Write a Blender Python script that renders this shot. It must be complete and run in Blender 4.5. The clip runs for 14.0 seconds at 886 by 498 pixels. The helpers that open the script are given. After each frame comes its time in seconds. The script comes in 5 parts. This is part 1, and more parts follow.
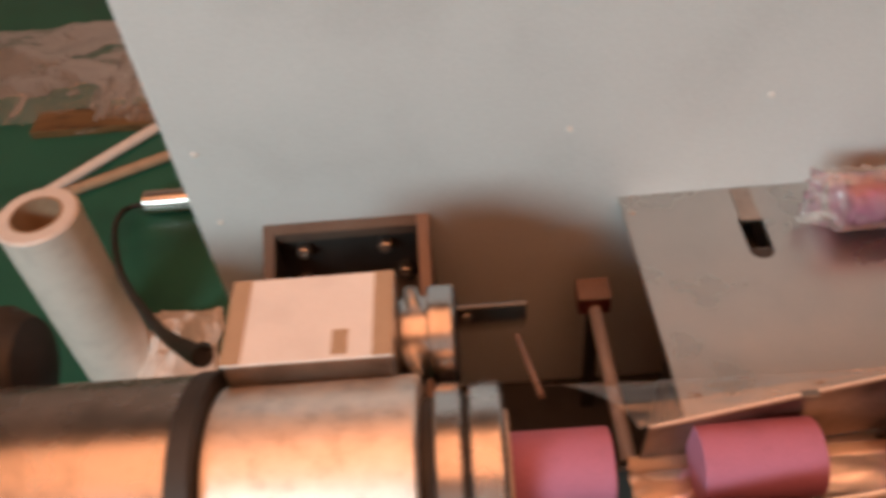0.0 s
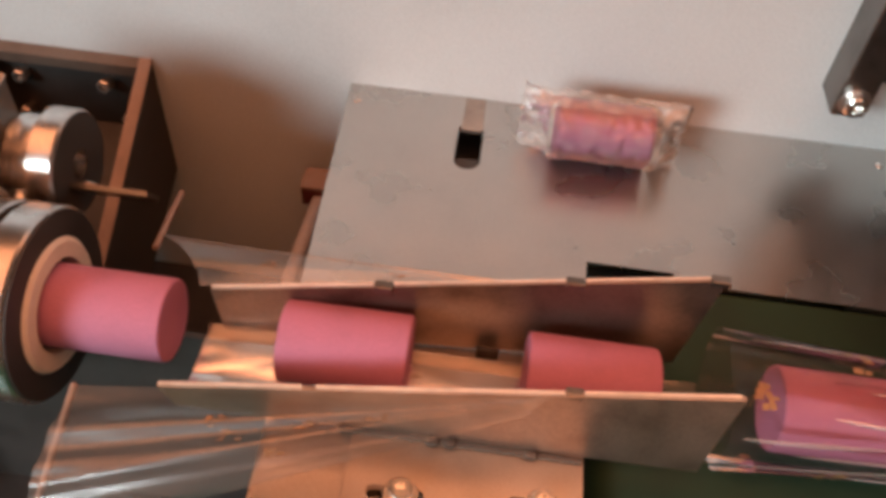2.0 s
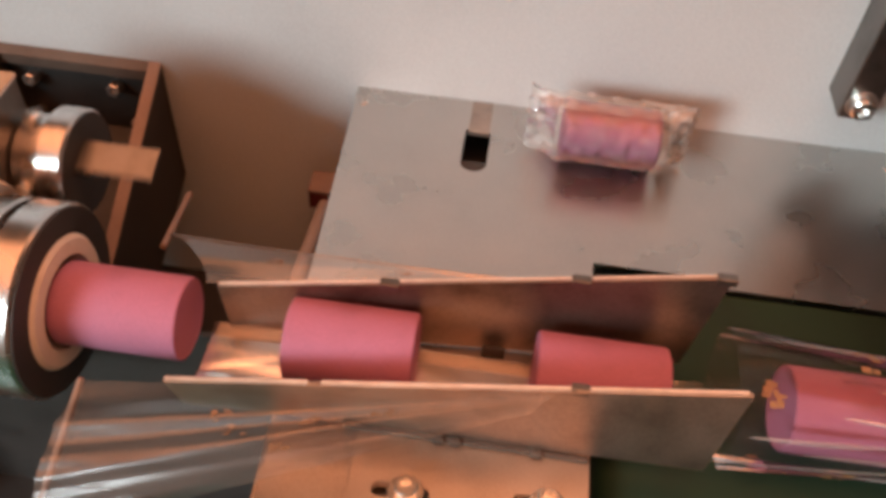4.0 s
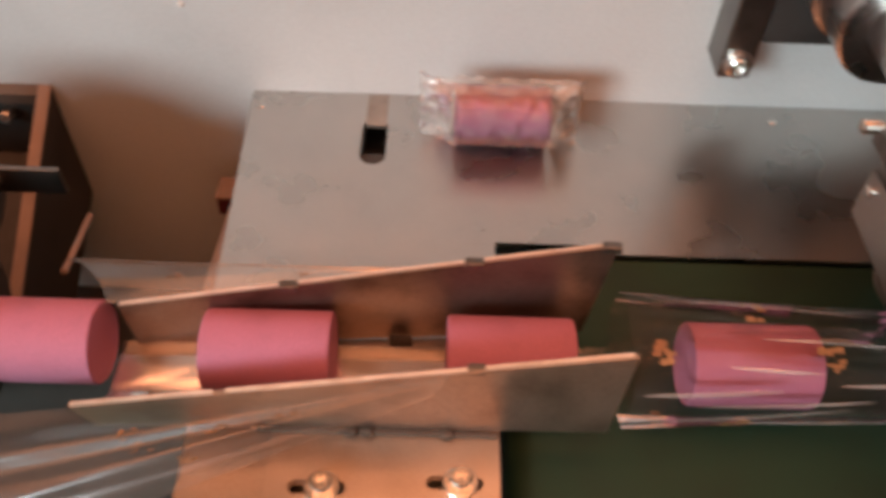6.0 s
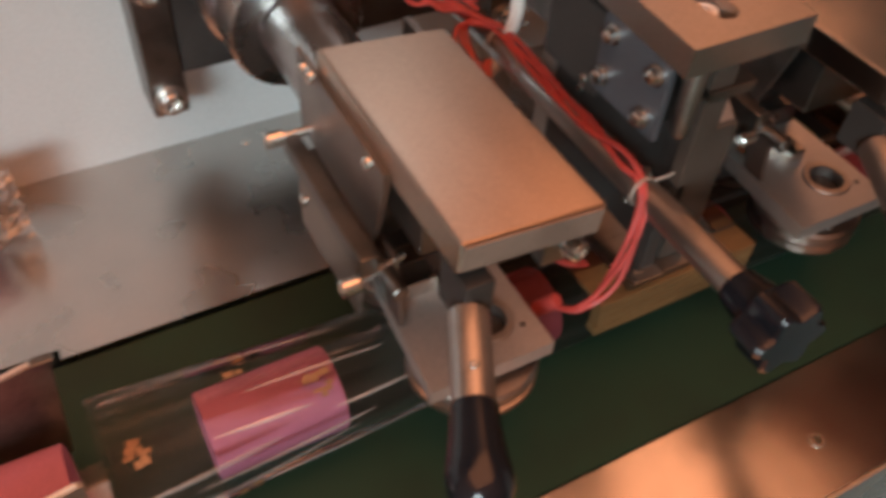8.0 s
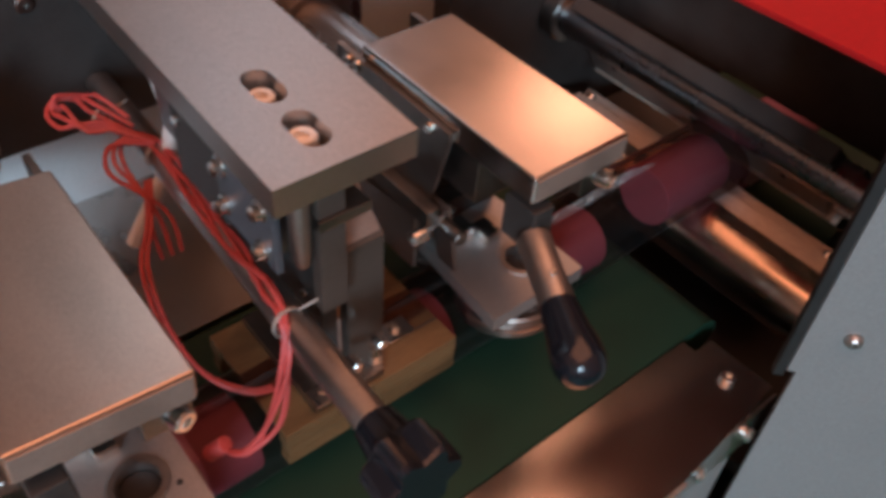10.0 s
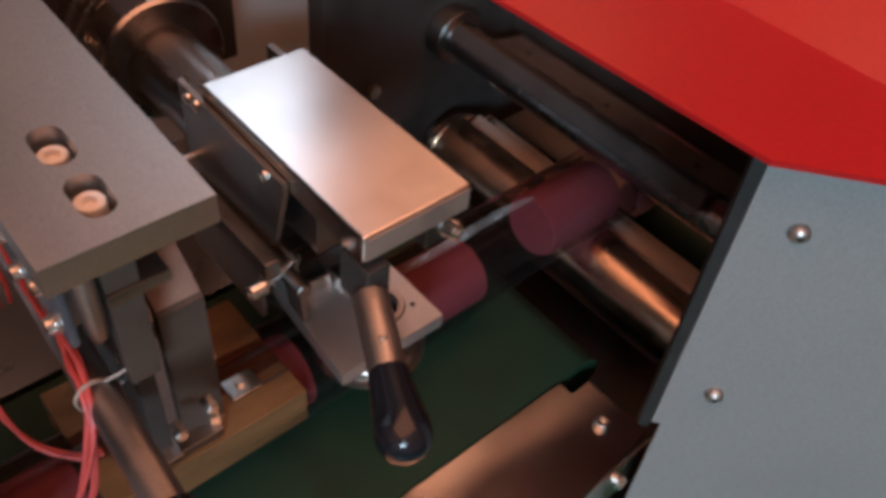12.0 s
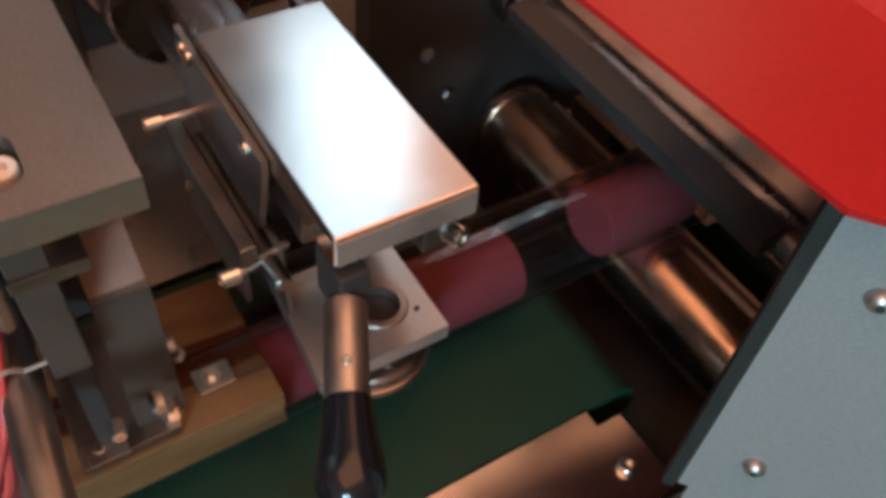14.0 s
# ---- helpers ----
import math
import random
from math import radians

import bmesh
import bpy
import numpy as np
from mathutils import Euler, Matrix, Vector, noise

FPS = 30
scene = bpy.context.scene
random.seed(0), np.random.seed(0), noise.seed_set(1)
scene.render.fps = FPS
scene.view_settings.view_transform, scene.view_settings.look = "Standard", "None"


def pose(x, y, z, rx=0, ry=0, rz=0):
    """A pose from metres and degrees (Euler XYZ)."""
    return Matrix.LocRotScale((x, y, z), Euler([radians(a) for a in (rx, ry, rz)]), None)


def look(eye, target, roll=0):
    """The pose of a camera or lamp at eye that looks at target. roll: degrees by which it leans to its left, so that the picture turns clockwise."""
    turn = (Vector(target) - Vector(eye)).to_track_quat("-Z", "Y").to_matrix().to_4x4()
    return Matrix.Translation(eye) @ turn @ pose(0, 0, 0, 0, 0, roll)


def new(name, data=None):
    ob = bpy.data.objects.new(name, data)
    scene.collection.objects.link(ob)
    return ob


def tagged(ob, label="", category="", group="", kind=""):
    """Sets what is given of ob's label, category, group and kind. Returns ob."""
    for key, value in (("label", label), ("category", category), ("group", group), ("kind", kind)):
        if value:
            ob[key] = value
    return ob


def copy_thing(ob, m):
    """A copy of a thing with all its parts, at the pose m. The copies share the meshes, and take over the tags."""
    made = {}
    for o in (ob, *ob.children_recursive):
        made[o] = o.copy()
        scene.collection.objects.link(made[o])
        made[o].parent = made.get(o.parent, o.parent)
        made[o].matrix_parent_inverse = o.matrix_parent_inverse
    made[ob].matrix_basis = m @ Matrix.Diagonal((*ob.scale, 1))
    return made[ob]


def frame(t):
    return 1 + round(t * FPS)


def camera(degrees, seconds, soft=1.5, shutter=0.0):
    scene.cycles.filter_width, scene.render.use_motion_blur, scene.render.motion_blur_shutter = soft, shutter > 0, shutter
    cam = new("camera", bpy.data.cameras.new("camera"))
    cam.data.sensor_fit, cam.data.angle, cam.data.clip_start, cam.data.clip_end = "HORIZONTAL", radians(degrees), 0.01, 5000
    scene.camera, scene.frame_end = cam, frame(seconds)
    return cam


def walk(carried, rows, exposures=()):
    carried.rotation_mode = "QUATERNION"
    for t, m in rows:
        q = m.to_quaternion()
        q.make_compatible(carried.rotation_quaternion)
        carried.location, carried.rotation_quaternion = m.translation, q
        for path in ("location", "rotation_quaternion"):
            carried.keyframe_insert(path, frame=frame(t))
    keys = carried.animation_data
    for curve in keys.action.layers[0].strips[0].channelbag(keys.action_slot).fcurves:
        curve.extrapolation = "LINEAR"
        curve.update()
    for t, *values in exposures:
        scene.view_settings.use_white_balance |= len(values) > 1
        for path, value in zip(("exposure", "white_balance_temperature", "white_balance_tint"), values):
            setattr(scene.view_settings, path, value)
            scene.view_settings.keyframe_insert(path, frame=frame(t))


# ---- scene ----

cam = camera(54.8, 14.0, soft=4.1, shutter=0.5)
PATH = [
    (0, (-0.0862, -0.3368, 0.3332), (-0.1024, -0.0603, 0.0446), -6.79),
    (0.4, (-0.0529, -0.3331, 0.3098), (-0.0445, -0.0550, 0.0225), -3.42),
    (0.7, (-0.0123, -0.3339, 0.2982), (0.0017, -0.0669, 0.0006), -0.70),
    (1, (0.0281, -0.3401, 0.2943), (0.0436, -0.0763, -0.0060), 3.72),
    (1.5, (0.0590, -0.3392, 0.2855), (0.0589, -0.0792, -0.0184), 6.32),
    (2, (0.0707, -0.3407, 0.2828), (0.0554, -0.0778, -0.0183), 5.13),
    (2.5, (0.0716, -0.3422, 0.2766), (0.0510, -0.0750, -0.0204), 4.39),
    (3, (0.0718, -0.3432, 0.2786), (0.0507, -0.0761, -0.0184), 4.48),
    (5.5, (0.0722, -0.3478, 0.2793), (0.0597, -0.0789, -0.0166), 4.11),
    (6, (0.0936, -0.3461, 0.2869), (0.0965, -0.0826, -0.0141), 2.29),
    (6.5, (0.1042, -0.3326, 0.2952), (0.1554, -0.0807, -0.0112), 5.30),
    (7, (0.1301, -0.3294, 0.2790), (0.2189, -0.0778, -0.0190), 5.22),
    (7.5, (0.1528, -0.3282, 0.2781), (0.2768, -0.0880, -0.0167), 5.58),
    (8, (0.1841, -0.3317, 0.2802), (0.3263, -0.0978, -0.0115), 4.33),
    (8.5, (0.2044, -0.3320, 0.2806), (0.3682, -0.1041, -0.0044), 4.24),
    (9, (0.2275, -0.3323, 0.2852), (0.4071, -0.1121, 0.0037), 4.07),
    (9.2, (0.2371, -0.3338, 0.2862), (0.4206, -0.1139, 0.0070), 4.03),
    (11.3, (0.3081, -0.3468, 0.3062), (0.5063, -0.1479, 0.0213), 6.27),
    (11.5, (0.3113, -0.3465, 0.3045), (0.5119, -0.1482, 0.0209), 6.62),
    (12, (0.3215, -0.3468, 0.3015), (0.5210, -0.1483, 0.0173), 6.57),
    (12.5, (0.3352, -0.3447, 0.2982), (0.5286, -0.1435, 0.0117), 5.82),
    (13, (0.3521, -0.3396, 0.2903), (0.5342, -0.1289, 0.0031), 3.80),
    (13.5, (0.3642, -0.3312, 0.2854), (0.5355, -0.1148, -0.0042), 3.25),
    (14, (0.3726, -0.3309, 0.2816), (0.5264, -0.1190, -0.0208), 6.26),
]
walk(cam, [(t, look(eye, target, roll)) for t, eye, target, roll in PATH],
     [(0.0, -0.18, 6800, 6), (1.0, 0.13, 7150, 15), (6.0, 0.08, 7100, 14), (7.0, 0.0, 6800, 9), (8.5, -0.08, 6850, 11), (9.0, -0.06, 5750, 10), (11.3, -0.10, 5750, 11), (12.0, -0.08, 5800, 10), (13.2, 0.12, 5600, 2), (14.0, 0.08, 5500, -3)])

# ---- light ----
world = bpy.data.worlds.new("world")
scene.world = world
world.use_nodes = True
sky = world.node_tree.nodes.new("ShaderNodeTexSky")
sky.sky_type, sky.sun_disc = "NISHITA", False
sky.sun_elevation, sky.sun_rotation = radians(35), radians(40)
world.node_tree.links.new(sky.outputs[0], world.node_tree.nodes["Background"].inputs[0])
world.node_tree.nodes["Background"].inputs[1].default_value = 0.08


def area_lamp(name, eye, target, sx, sy, watts, colour):
    data = bpy.data.lights.new(name, "AREA")
    data.shape, data.size, data.size_y, data.energy, data.color = "RECTANGLE", sx, sy, watts, colour
    ob = new(name, data)
    ob.matrix_world = look(eye, target)
    return ob


WARM = (1.0, 0.375, 0.18)
COOL = (0.71, 0.91, 1.0)
area_lamp("window_light_front", (-1.55, -2.50, 1.25), (0.1, 0, 0.05), 1.3, 0.7, 96, COOL)
area_lamp("window_light_back", (2.25, 3.36, 3.80), (2.25, 0, 3.80), 0.90, 2.3, 12.5, (0.90, 0.95, 1.0))
area_lamp("ceiling_light_far", (3.55, 2.60, 3.5), (3.55, 2.60, 0), 2.8, 1.4, 12, WARM)
area_lamp("ceiling_light_end", (4.45, 2.97, 3.48), (4.45, 2.97, 0), 0.95, 0.75, 9.0, WARM)
area_lamp("ceiling_light_near", (0.15, -0.6, 3.5), (0.15, -0.6, 0), 5.1, 3.6, 143, WARM)


# ---- materials ----
def material(name, colour, rough=0.5, metal=0.0, spots=0.12, scale=60.0, bump=0.05, grain=900.0, dirt=None, stretch=(1, 1, 1), rough_var=0.1):
    """Paint, metal or plastic with stains at two scales and a fine relief. Lengths in metres."""
    m = bpy.data.materials.new(name)
    m.use_nodes = True
    n, l = m.node_tree.nodes, m.node_tree.links
    b = n["Principled BSDF"]
    co = n.new("ShaderNodeTexCoord")
    mp = n.new("ShaderNodeMapping")
    mp.inputs["Scale"].default_value = stretch
    l.new(co.outputs["Object"], mp.inputs[0])
    big, fine = n.new("ShaderNodeTexNoise"), n.new("ShaderNodeTexNoise")
    big.inputs["Scale"].default_value, big.inputs["Detail"].default_value = scale, 5
    fine.inputs["Scale"].default_value, fine.inputs["Detail"].default_value = grain, 3
    l.new(mp.outputs[0], big.inputs["Vector"])
    l.new(mp.outputs[0], fine.inputs["Vector"])
    ramp = n.new("ShaderNodeValToRGB")
    lo = dirt or tuple(c * (1 - 2 * spots) for c in colour)
    hi = tuple(min(1.0, c * (1 + spots)) for c in colour)
    ramp.color_ramp.elements[0].position, ramp.color_ramp.elements[1].position = 0.3, 0.7
    ramp.color_ramp.elements[0].color, ramp.color_ramp.elements[1].color = (*lo, 1), (*hi, 1)
    mid = ramp.color_ramp.elements.new(0.48)
    mid.color = (*colour, 1)
    l.new(big.outputs["Fac"], ramp.inputs[0])
    mix = n.new("ShaderNodeMixRGB")
    mix.blend_type = "OVERLAY"
    mix.inputs[0].default_value = 0.25
    l.new(ramp.outputs[0], mix.inputs[1])
    l.new(fine.outputs["Fac"], mix.inputs[2])
    l.new(mix.outputs[0], b.inputs["Base Color"])
    rr = n.new("ShaderNodeMapRange")
    rr.inputs["To Min"].default_value, rr.inputs["To Max"].default_value = max(0.03, rough - rough_var), min(1, rough + rough_var)
    l.new(big.outputs["Fac"], rr.inputs[0])
    l.new(rr.outputs[0], b.inputs["Roughness"])
    b.inputs["Metallic"].default_value = metal
    if bump:
        bp = n.new("ShaderNodeBump")
        bp.inputs["Strength"].default_value, bp.inputs["Distance"].default_value = bump, 0.0006
        l.new(fine.outputs["Fac"], bp.inputs["Height"])
        l.new(bp.outputs[0], b.inputs["Normal"])
    return m


def film_material(name, tint, gloss, crinkle, rough=0.10, haze=0.15, run=0.06, size=260, folds=90):
    """Clear wrapping film: mostly see-through, a glossy coat that follows long creases, and sheen painted as white
    streaks along its run.
    """
    m = bpy.data.materials.new(name)
    m.use_nodes = True
    n, l = m.node_tree.nodes, m.node_tree.links
    n.remove(n["Principled BSDF"])
    tr, gl, mx = n.new("ShaderNodeBsdfTransparent"), n.new("ShaderNodeBsdfGlossy"), n.new("ShaderNodeMixShader")
    tr.inputs[0].default_value = (*tint, 1)
    gl.inputs["Roughness"].default_value = rough
    gl.inputs["Color"].default_value = (1, 1, 1, 1)
    lw = n.new("ShaderNodeLayerWeight")
    lw.inputs[0].default_value = gloss
    no, bp, co = n.new("ShaderNodeTexNoise"), n.new("ShaderNodeBump"), n.new("ShaderNodeTexCoord")
    mp = n.new("ShaderNodeMapping")
    mp.inputs["Scale"].default_value = (run * 2, 1, 1)
    no.inputs["Scale"].default_value, no.inputs["Detail"].default_value = folds, 1.5
    bp.inputs["Strength"].default_value, bp.inputs["Distance"].default_value = crinkle, 0.004
    l.new(co.outputs["Object"], mp.inputs[0])
    l.new(mp.outputs[0], no.inputs["Vector"])
    l.new(no.outputs["Fac"], bp.inputs["Height"])
    l.new(bp.outputs[0], gl.inputs["Normal"])
    l.new(lw.outputs["Fresnel"], mx.inputs[0])
    l.new(tr.outputs[0], mx.inputs[1])
    l.new(gl.outputs[0], mx.inputs[2])
    df, mh = n.new("ShaderNodeBsdfDiffuse"), n.new("ShaderNodeMixShader")
    df.inputs[0].default_value = (0.85, 0.84, 0.82, 1)
    ms, sc, rp = n.new("ShaderNodeMapping"), n.new("ShaderNodeTexNoise"), n.new("ShaderNodeMapRange")
    ms.inputs["Scale"].default_value = (run, 1, 1)
    sc.inputs["Scale"].default_value, sc.inputs["Detail"].default_value = size, 3
    rp.inputs["From Min"].default_value, rp.inputs["From Max"].default_value = 0.42, 0.74
    rp.inputs["To Min"].default_value, rp.inputs["To Max"].default_value = haze * 0.5, haze * 2.0
    l.new(co.outputs["Object"], ms.inputs[0])
    l.new(ms.outputs[0], sc.inputs["Vector"])
    l.new(sc.outputs["Fac"], rp.inputs[0])
    l.new(rp.outputs[0], mh.inputs[0])
    l.new(mx.outputs[0], mh.inputs[1])
    l.new(df.outputs[0], mh.inputs[2])
    l.new(mh.outputs[0], n["Material Output"].inputs[0])
    return m


PANEL = material("panel_paint", (0.62, 0.64, 0.64), 0.42, 0, 0.04, 14, 0.06, 700)
PANEL_GREY = material("front_panel_paint", (0.262, 0.270, 0.266), 0.4, 0, 0.03, 14, 0.05, 900)
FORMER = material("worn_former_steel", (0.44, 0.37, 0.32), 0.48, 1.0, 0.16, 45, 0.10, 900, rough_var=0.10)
# Same steel as FORMER, darkened for the brown dimness the inner plate reflects.
FORMER_DARK = material("former_steel_dark_reflection", (0.29, 0.225, 0.19), 0.5, 1.0, 0.2, 45, 0.12, 700, rough_var=0.10)
PALE_ROD = material("pale_rod", (0.34, 0.29, 0.27), 0.5, 0, 0.06, 60, 0.03)
# The orange-brown base colour carries the film's warm reflection in the channel.
CHANNEL = material("orange_sheen_channel_steel", (0.56, 0.38, 0.26), 0.33, 0.65, 0.25, 70, 0.25, 300, stretch=(0.4, 1, 1), rough_var=0.12)
STEEL = material("stainless_sheet", (0.56, 0.53, 0.50), 0.29, 1.0, 0.055, 28, 0.06, 1200, rough_var=0.11)
FOOT_STEEL = material("pale_foot_steel", (0.62, 0.54, 0.47), 0.42, 1.0, 0.10, 28, 0.06, 1200, rough_var=0.10)
TRAY_STEEL = material("brushed_tray_steel", (0.56, 0.53, 0.50), 0.21, 1.0, 0.10, 28, 0.05, 1200, rough_var=0.06)
STEEL_DARK = material("dark_steel", (0.22, 0.21, 0.20), 0.36, 1.0, 0.15, 60, 0.05, 1200)
ALU = material("aluminium_plate", (0.46, 0.42, 0.39), 0.42, 0.65, 0.05, 40, 0.06, 2200, stretch=(1, 0.25, 1), rough_var=0.06)
ALU_DULL = material("dull_aluminium_plate", (0.45, 0.43, 0.41), 0.36, 1.0, 0.06, 30, 0.08, 2200, stretch=(1, 0.25, 1), rough_var=0.07)
ALU_TAN = material("worn_cover_plate", (0.55, 0.445, 0.365), 0.30, 1.0, 0.07, 30, 0.08, 2200, stretch=(1, 0.25, 1), rough_var=0.07)
SIDE_STEEL = material("dull_side_steel", (0.33, 0.30, 0.28), 0.42, 1.0, 0.14, 40, 0.06, 1200)
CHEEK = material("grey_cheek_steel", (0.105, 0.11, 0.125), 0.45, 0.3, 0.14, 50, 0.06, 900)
GREY_STEEL = material("grey_jaw_steel", (0.46, 0.40, 0.36), 0.36, 0.9, 0.14, 50, 0.06, 900)
SHAFT_STEEL = material("turned_shaft_steel", (0.42, 0.40, 0.39), 0.28, 1.0, 0.14, 60, 0.05, 1500, stretch=(1, 0.2, 1))
ALU_BRIGHT = material("machined_aluminium", (0.70, 0.69, 0.68), 0.17, 1.0, 0.06, 34, 0.03, 1500, rough_var=0.06)
CHROME = material("polished_steel", (0.60, 0.57, 0.55), 0.27, 1.0, 0.10, 60, 0.03, 1500, rough_var=0.07)
WHEEL_STEEL = material("brown_wheel_steel", (0.38, 0.33, 0.30), 0.34, 1.0, 0.12, 60, 0.04, 1500, rough_var=0.07)
ZINC = material("zinc_bolt", (0.78, 0.77, 0.74), 0.22, 1.0, 0.08, 300, 0.0)
EDGE = material("bare_edge_steel", (0.11, 0.082, 0.066), 0.5, 0.0, 0.15, 60, 0.05)
SHAFT = material("blued_shaft_steel", (0.31, 0.32, 0.335), 0.28, 1.0, 0.10, 40, 0.02, 1500)
SATIN = material("satin_rod_steel", (0.52, 0.48, 0.45), 0.40, 1.0, 0.08, 60, 0.04, 1500)
JAW_STEEL = material("tan_jaw_steel", (0.56, 0.45, 0.37), 0.40, 0.6, 0.12, 60, 0.08, 900, stretch=(1, 0.2, 1))
BRASS = material("brown_roller_steel", (0.64, 0.49, 0.38), 0.23, 1.0, 0.15, 40, 0.03, 1500)
BLACK = material("black_paint", (0.036, 0.033, 0.031), 0.58, 0, 0.2, 40, 0.06, 700)
BLACK_GLOSS = material("black_plastic", (0.009, 0.011, 0.016), 0.18, 0, 0.1, 40, 0.0)
LEG_STEEL = material("dull_brown_leg_steel", (0.082, 0.066, 0.055), 0.5, 0.3, 0.14, 60, 0.10, 1200)
SAWN = material("sawn_aluminium_edge", (0.29, 0.22, 0.18), 0.55, 0.35, 0.10, 60, 0.10, 1500)
ALU_SEMI = material("semi_bright_aluminium", (0.52, 0.50, 0.48), 0.32, 0.75, 0.06, 40, 0.05, 2200, rough_var=0.07)
TIE = material("dull_nylon_tie", (0.38, 0.33, 0.29), 0.5, 0, 0.05, 60, 0.0)
BARE_EDGE = material("bright_cut_edge", (0.92, 0.86, 0.80), 0.5, 1.0, 0.08, 120, 0.08, 900)
RIM_TAN = material("tan_rim", (0.27, 0.18, 0.14), 0.5, 0, 0.1, 60, 0.05)
RUBBER = material("black_rubber", (0.02, 0.02, 0.02), 0.6, 0, 0.2, 100, 0.05)
BELT = material("green_belt", (0.0075, 0.036, 0.018), 0.65, 0, 0.12, 25, 0.15, 1800)
BELT.node_tree.nodes["Principled BSDF"].inputs["Specular IOR Level"].default_value = 0.42
FLOOR = material("green_floor_paint", (0.020, 0.115, 0.075), 0.35, 0, 0.12, 6, 0.05, 200)
PINK = material("pink_foam", (0.44, 0.165, 0.262), 0.75, 0, 0.05, 60, 0.12, 1600, rough_var=0.05)
RED = material("red_hood_paint", (0.42, 0.010, 0.012), 0.34, 0, 0.04, 10, 0.04, 900)
RED_WIRE = material("red_wire", (0.52, 0.075, 0.068), 0.45, 0, 0.08, 200, 0)
WOOD = material("bakelite_board", (0.15, 0.085, 0.034), 0.5, 0, 0.3, 60, 0.08, 900, stretch=(0.25, 1, 1))
WHITE = material("white_plastic", (0.78, 0.74, 0.70), 0.4, 0, 0.04, 40, 0.03)
NYLON = material("nylon_liner", (0.80, 0.70, 0.60), 0.45, 0, 0.05, 60, 0.03)
GOLD = material("orange_print", (0.30, 0.155, 0.075), 0.35, 0, 0.1, 200, 0)
WALLPAINT = material("workshop_wall_paint", (0.45, 0.40, 0.36), 0.8, 0, 0.06, 2, 0.05, 60)
CEILPAINT = material("ceiling_paint", (0.5, 0.42, 0.36), 0.8, 0, 0.05, 2, 0.05, 60)
CARD = material("cardboard", (0.42, 0.30, 0.20), 0.8, 0, 0.08, 30, 0.1)
FILM = film_material("clear_film", (0.88, 0.85, 0.86), 0.15, 0.4, 0.09, 0.015)
# The white haze paints the window's glints onto the crease ridges.
FILM_CREASE = film_material("film_crease_glint", (0.95, 0.94, 0.93), 0.65, 0.2, 0.14, 0.30, 0.05, 160)
FILM_FIN = film_material("crimped_film", (0.96, 0.95, 0.94), 0.35, 0.8, 0.14, 0.22, 0.6, 140)
# The brown tint puts the shade on the rolls into this clear film's colour.
FILM_SHADED = film_material("shade_tinted_film", (0.56, 0.41, 0.37), 0.06, 0.9, 0.28, 0.010)
FILM_SOFT = film_material("clear_film_flap", (0.90, 0.87, 0.83), 0.50, 0.7, 0.27, 0.035, 0.10, 60, 42)
FILM_INNER = film_material("thin_film_flap", (0.93, 0.91, 0.89), 0.45, 0.7, 0.27, 0.08, 0.10, 60, 42)
FILM_BAG = film_material("clear_bag_film", (0.95, 0.94, 0.93), 0.30, 1.0, 0.08, 0.08, 0.5)


# ---- mesh helpers ----
def thing(name, label, category, group="", at=(0, 0, 0), kind=""):
    ob = new(name)
    ob.empty_display_size = 0.02
    ob.location = at
    return tagged(ob, label, category, group, kind)


def weigh_normals(me, limit):
    """Keep broad faces flat: corner normals follow the larger of the faces that meet there."""
    nf = len(me.polygons)
    fn, area = np.empty(nf * 3, dtype=np.float32), np.empty(nf, dtype=np.float32)
    me.polygons.foreach_get("normal", fn)
    me.polygons.foreach_get("area", area)
    fn = fn.reshape(-1, 3)
    around = [[] for _ in me.vertices]
    for p in me.polygons:
        for v in p.vertices:
            around[v].append(p.index)
    out = []
    for p in me.polygons:
        own = fn[p.index]
        for v in p.vertices:
            ids = [q for q in around[v] if float(fn[q] @ own) > limit]
            n = (fn[ids] * (area[ids] ** 1.5)[:, None]).sum(axis=0)
            ln = float(np.linalg.norm(n))
            out.append(tuple(n / ln) if ln > 1e-20 else tuple(own))
    me.normals_split_custom_set(out)


def link_mesh(name, bm, mat, smooth=35):
    me = bpy.data.meshes.new(name)
    bmesh.ops.recalc_face_normals(bm, faces=bm.faces)
    bm.to_mesh(me)
    bm.free()
    me.materials.append(mat)
    if smooth:
        me.shade_smooth()
        me.set_sharp_from_angle(angle=radians(smooth))
        if smooth < 90 and len(me.polygons) < 6000:
            weigh_normals(me, math.cos(radians(smooth)))
    return new(name, me)


def part(name, bm, mat, parent, label="", smooth=35):
    ob = link_mesh(name, bm, mat, smooth)
    ob.parent = parent
    if label:
        ob["label"] = label
    return ob


def structure(name, bm, mat, label, category, smooth=35):
    return tagged(link_mesh(name, bm, mat, smooth), label, category, kind="structure")


def solo(name, bm, mat, label, category, group="", smooth=35):
    return tagged(link_mesh(name, bm, mat, smooth), label, category, group)


def bm_box(x0, x1, y0, y1, z0, z1, bev=0.0006, seg=2, bm=None):
    b = bmesh.new()
    bmesh.ops.create_cube(b, size=1)
    bmesh.ops.scale(b, vec=(x1 - x0, y1 - y0, z1 - z0), verts=b.verts)
    bmesh.ops.translate(b, vec=((x0 + x1) / 2, (y0 + y1) / 2, (z0 + z1) / 2), verts=b.verts)
    if bev:
        bmesh.ops.bevel(b, geom=b.edges[:], offset=bev, segments=seg, affect="EDGES", profile=0.5)
    return join(bm, b)


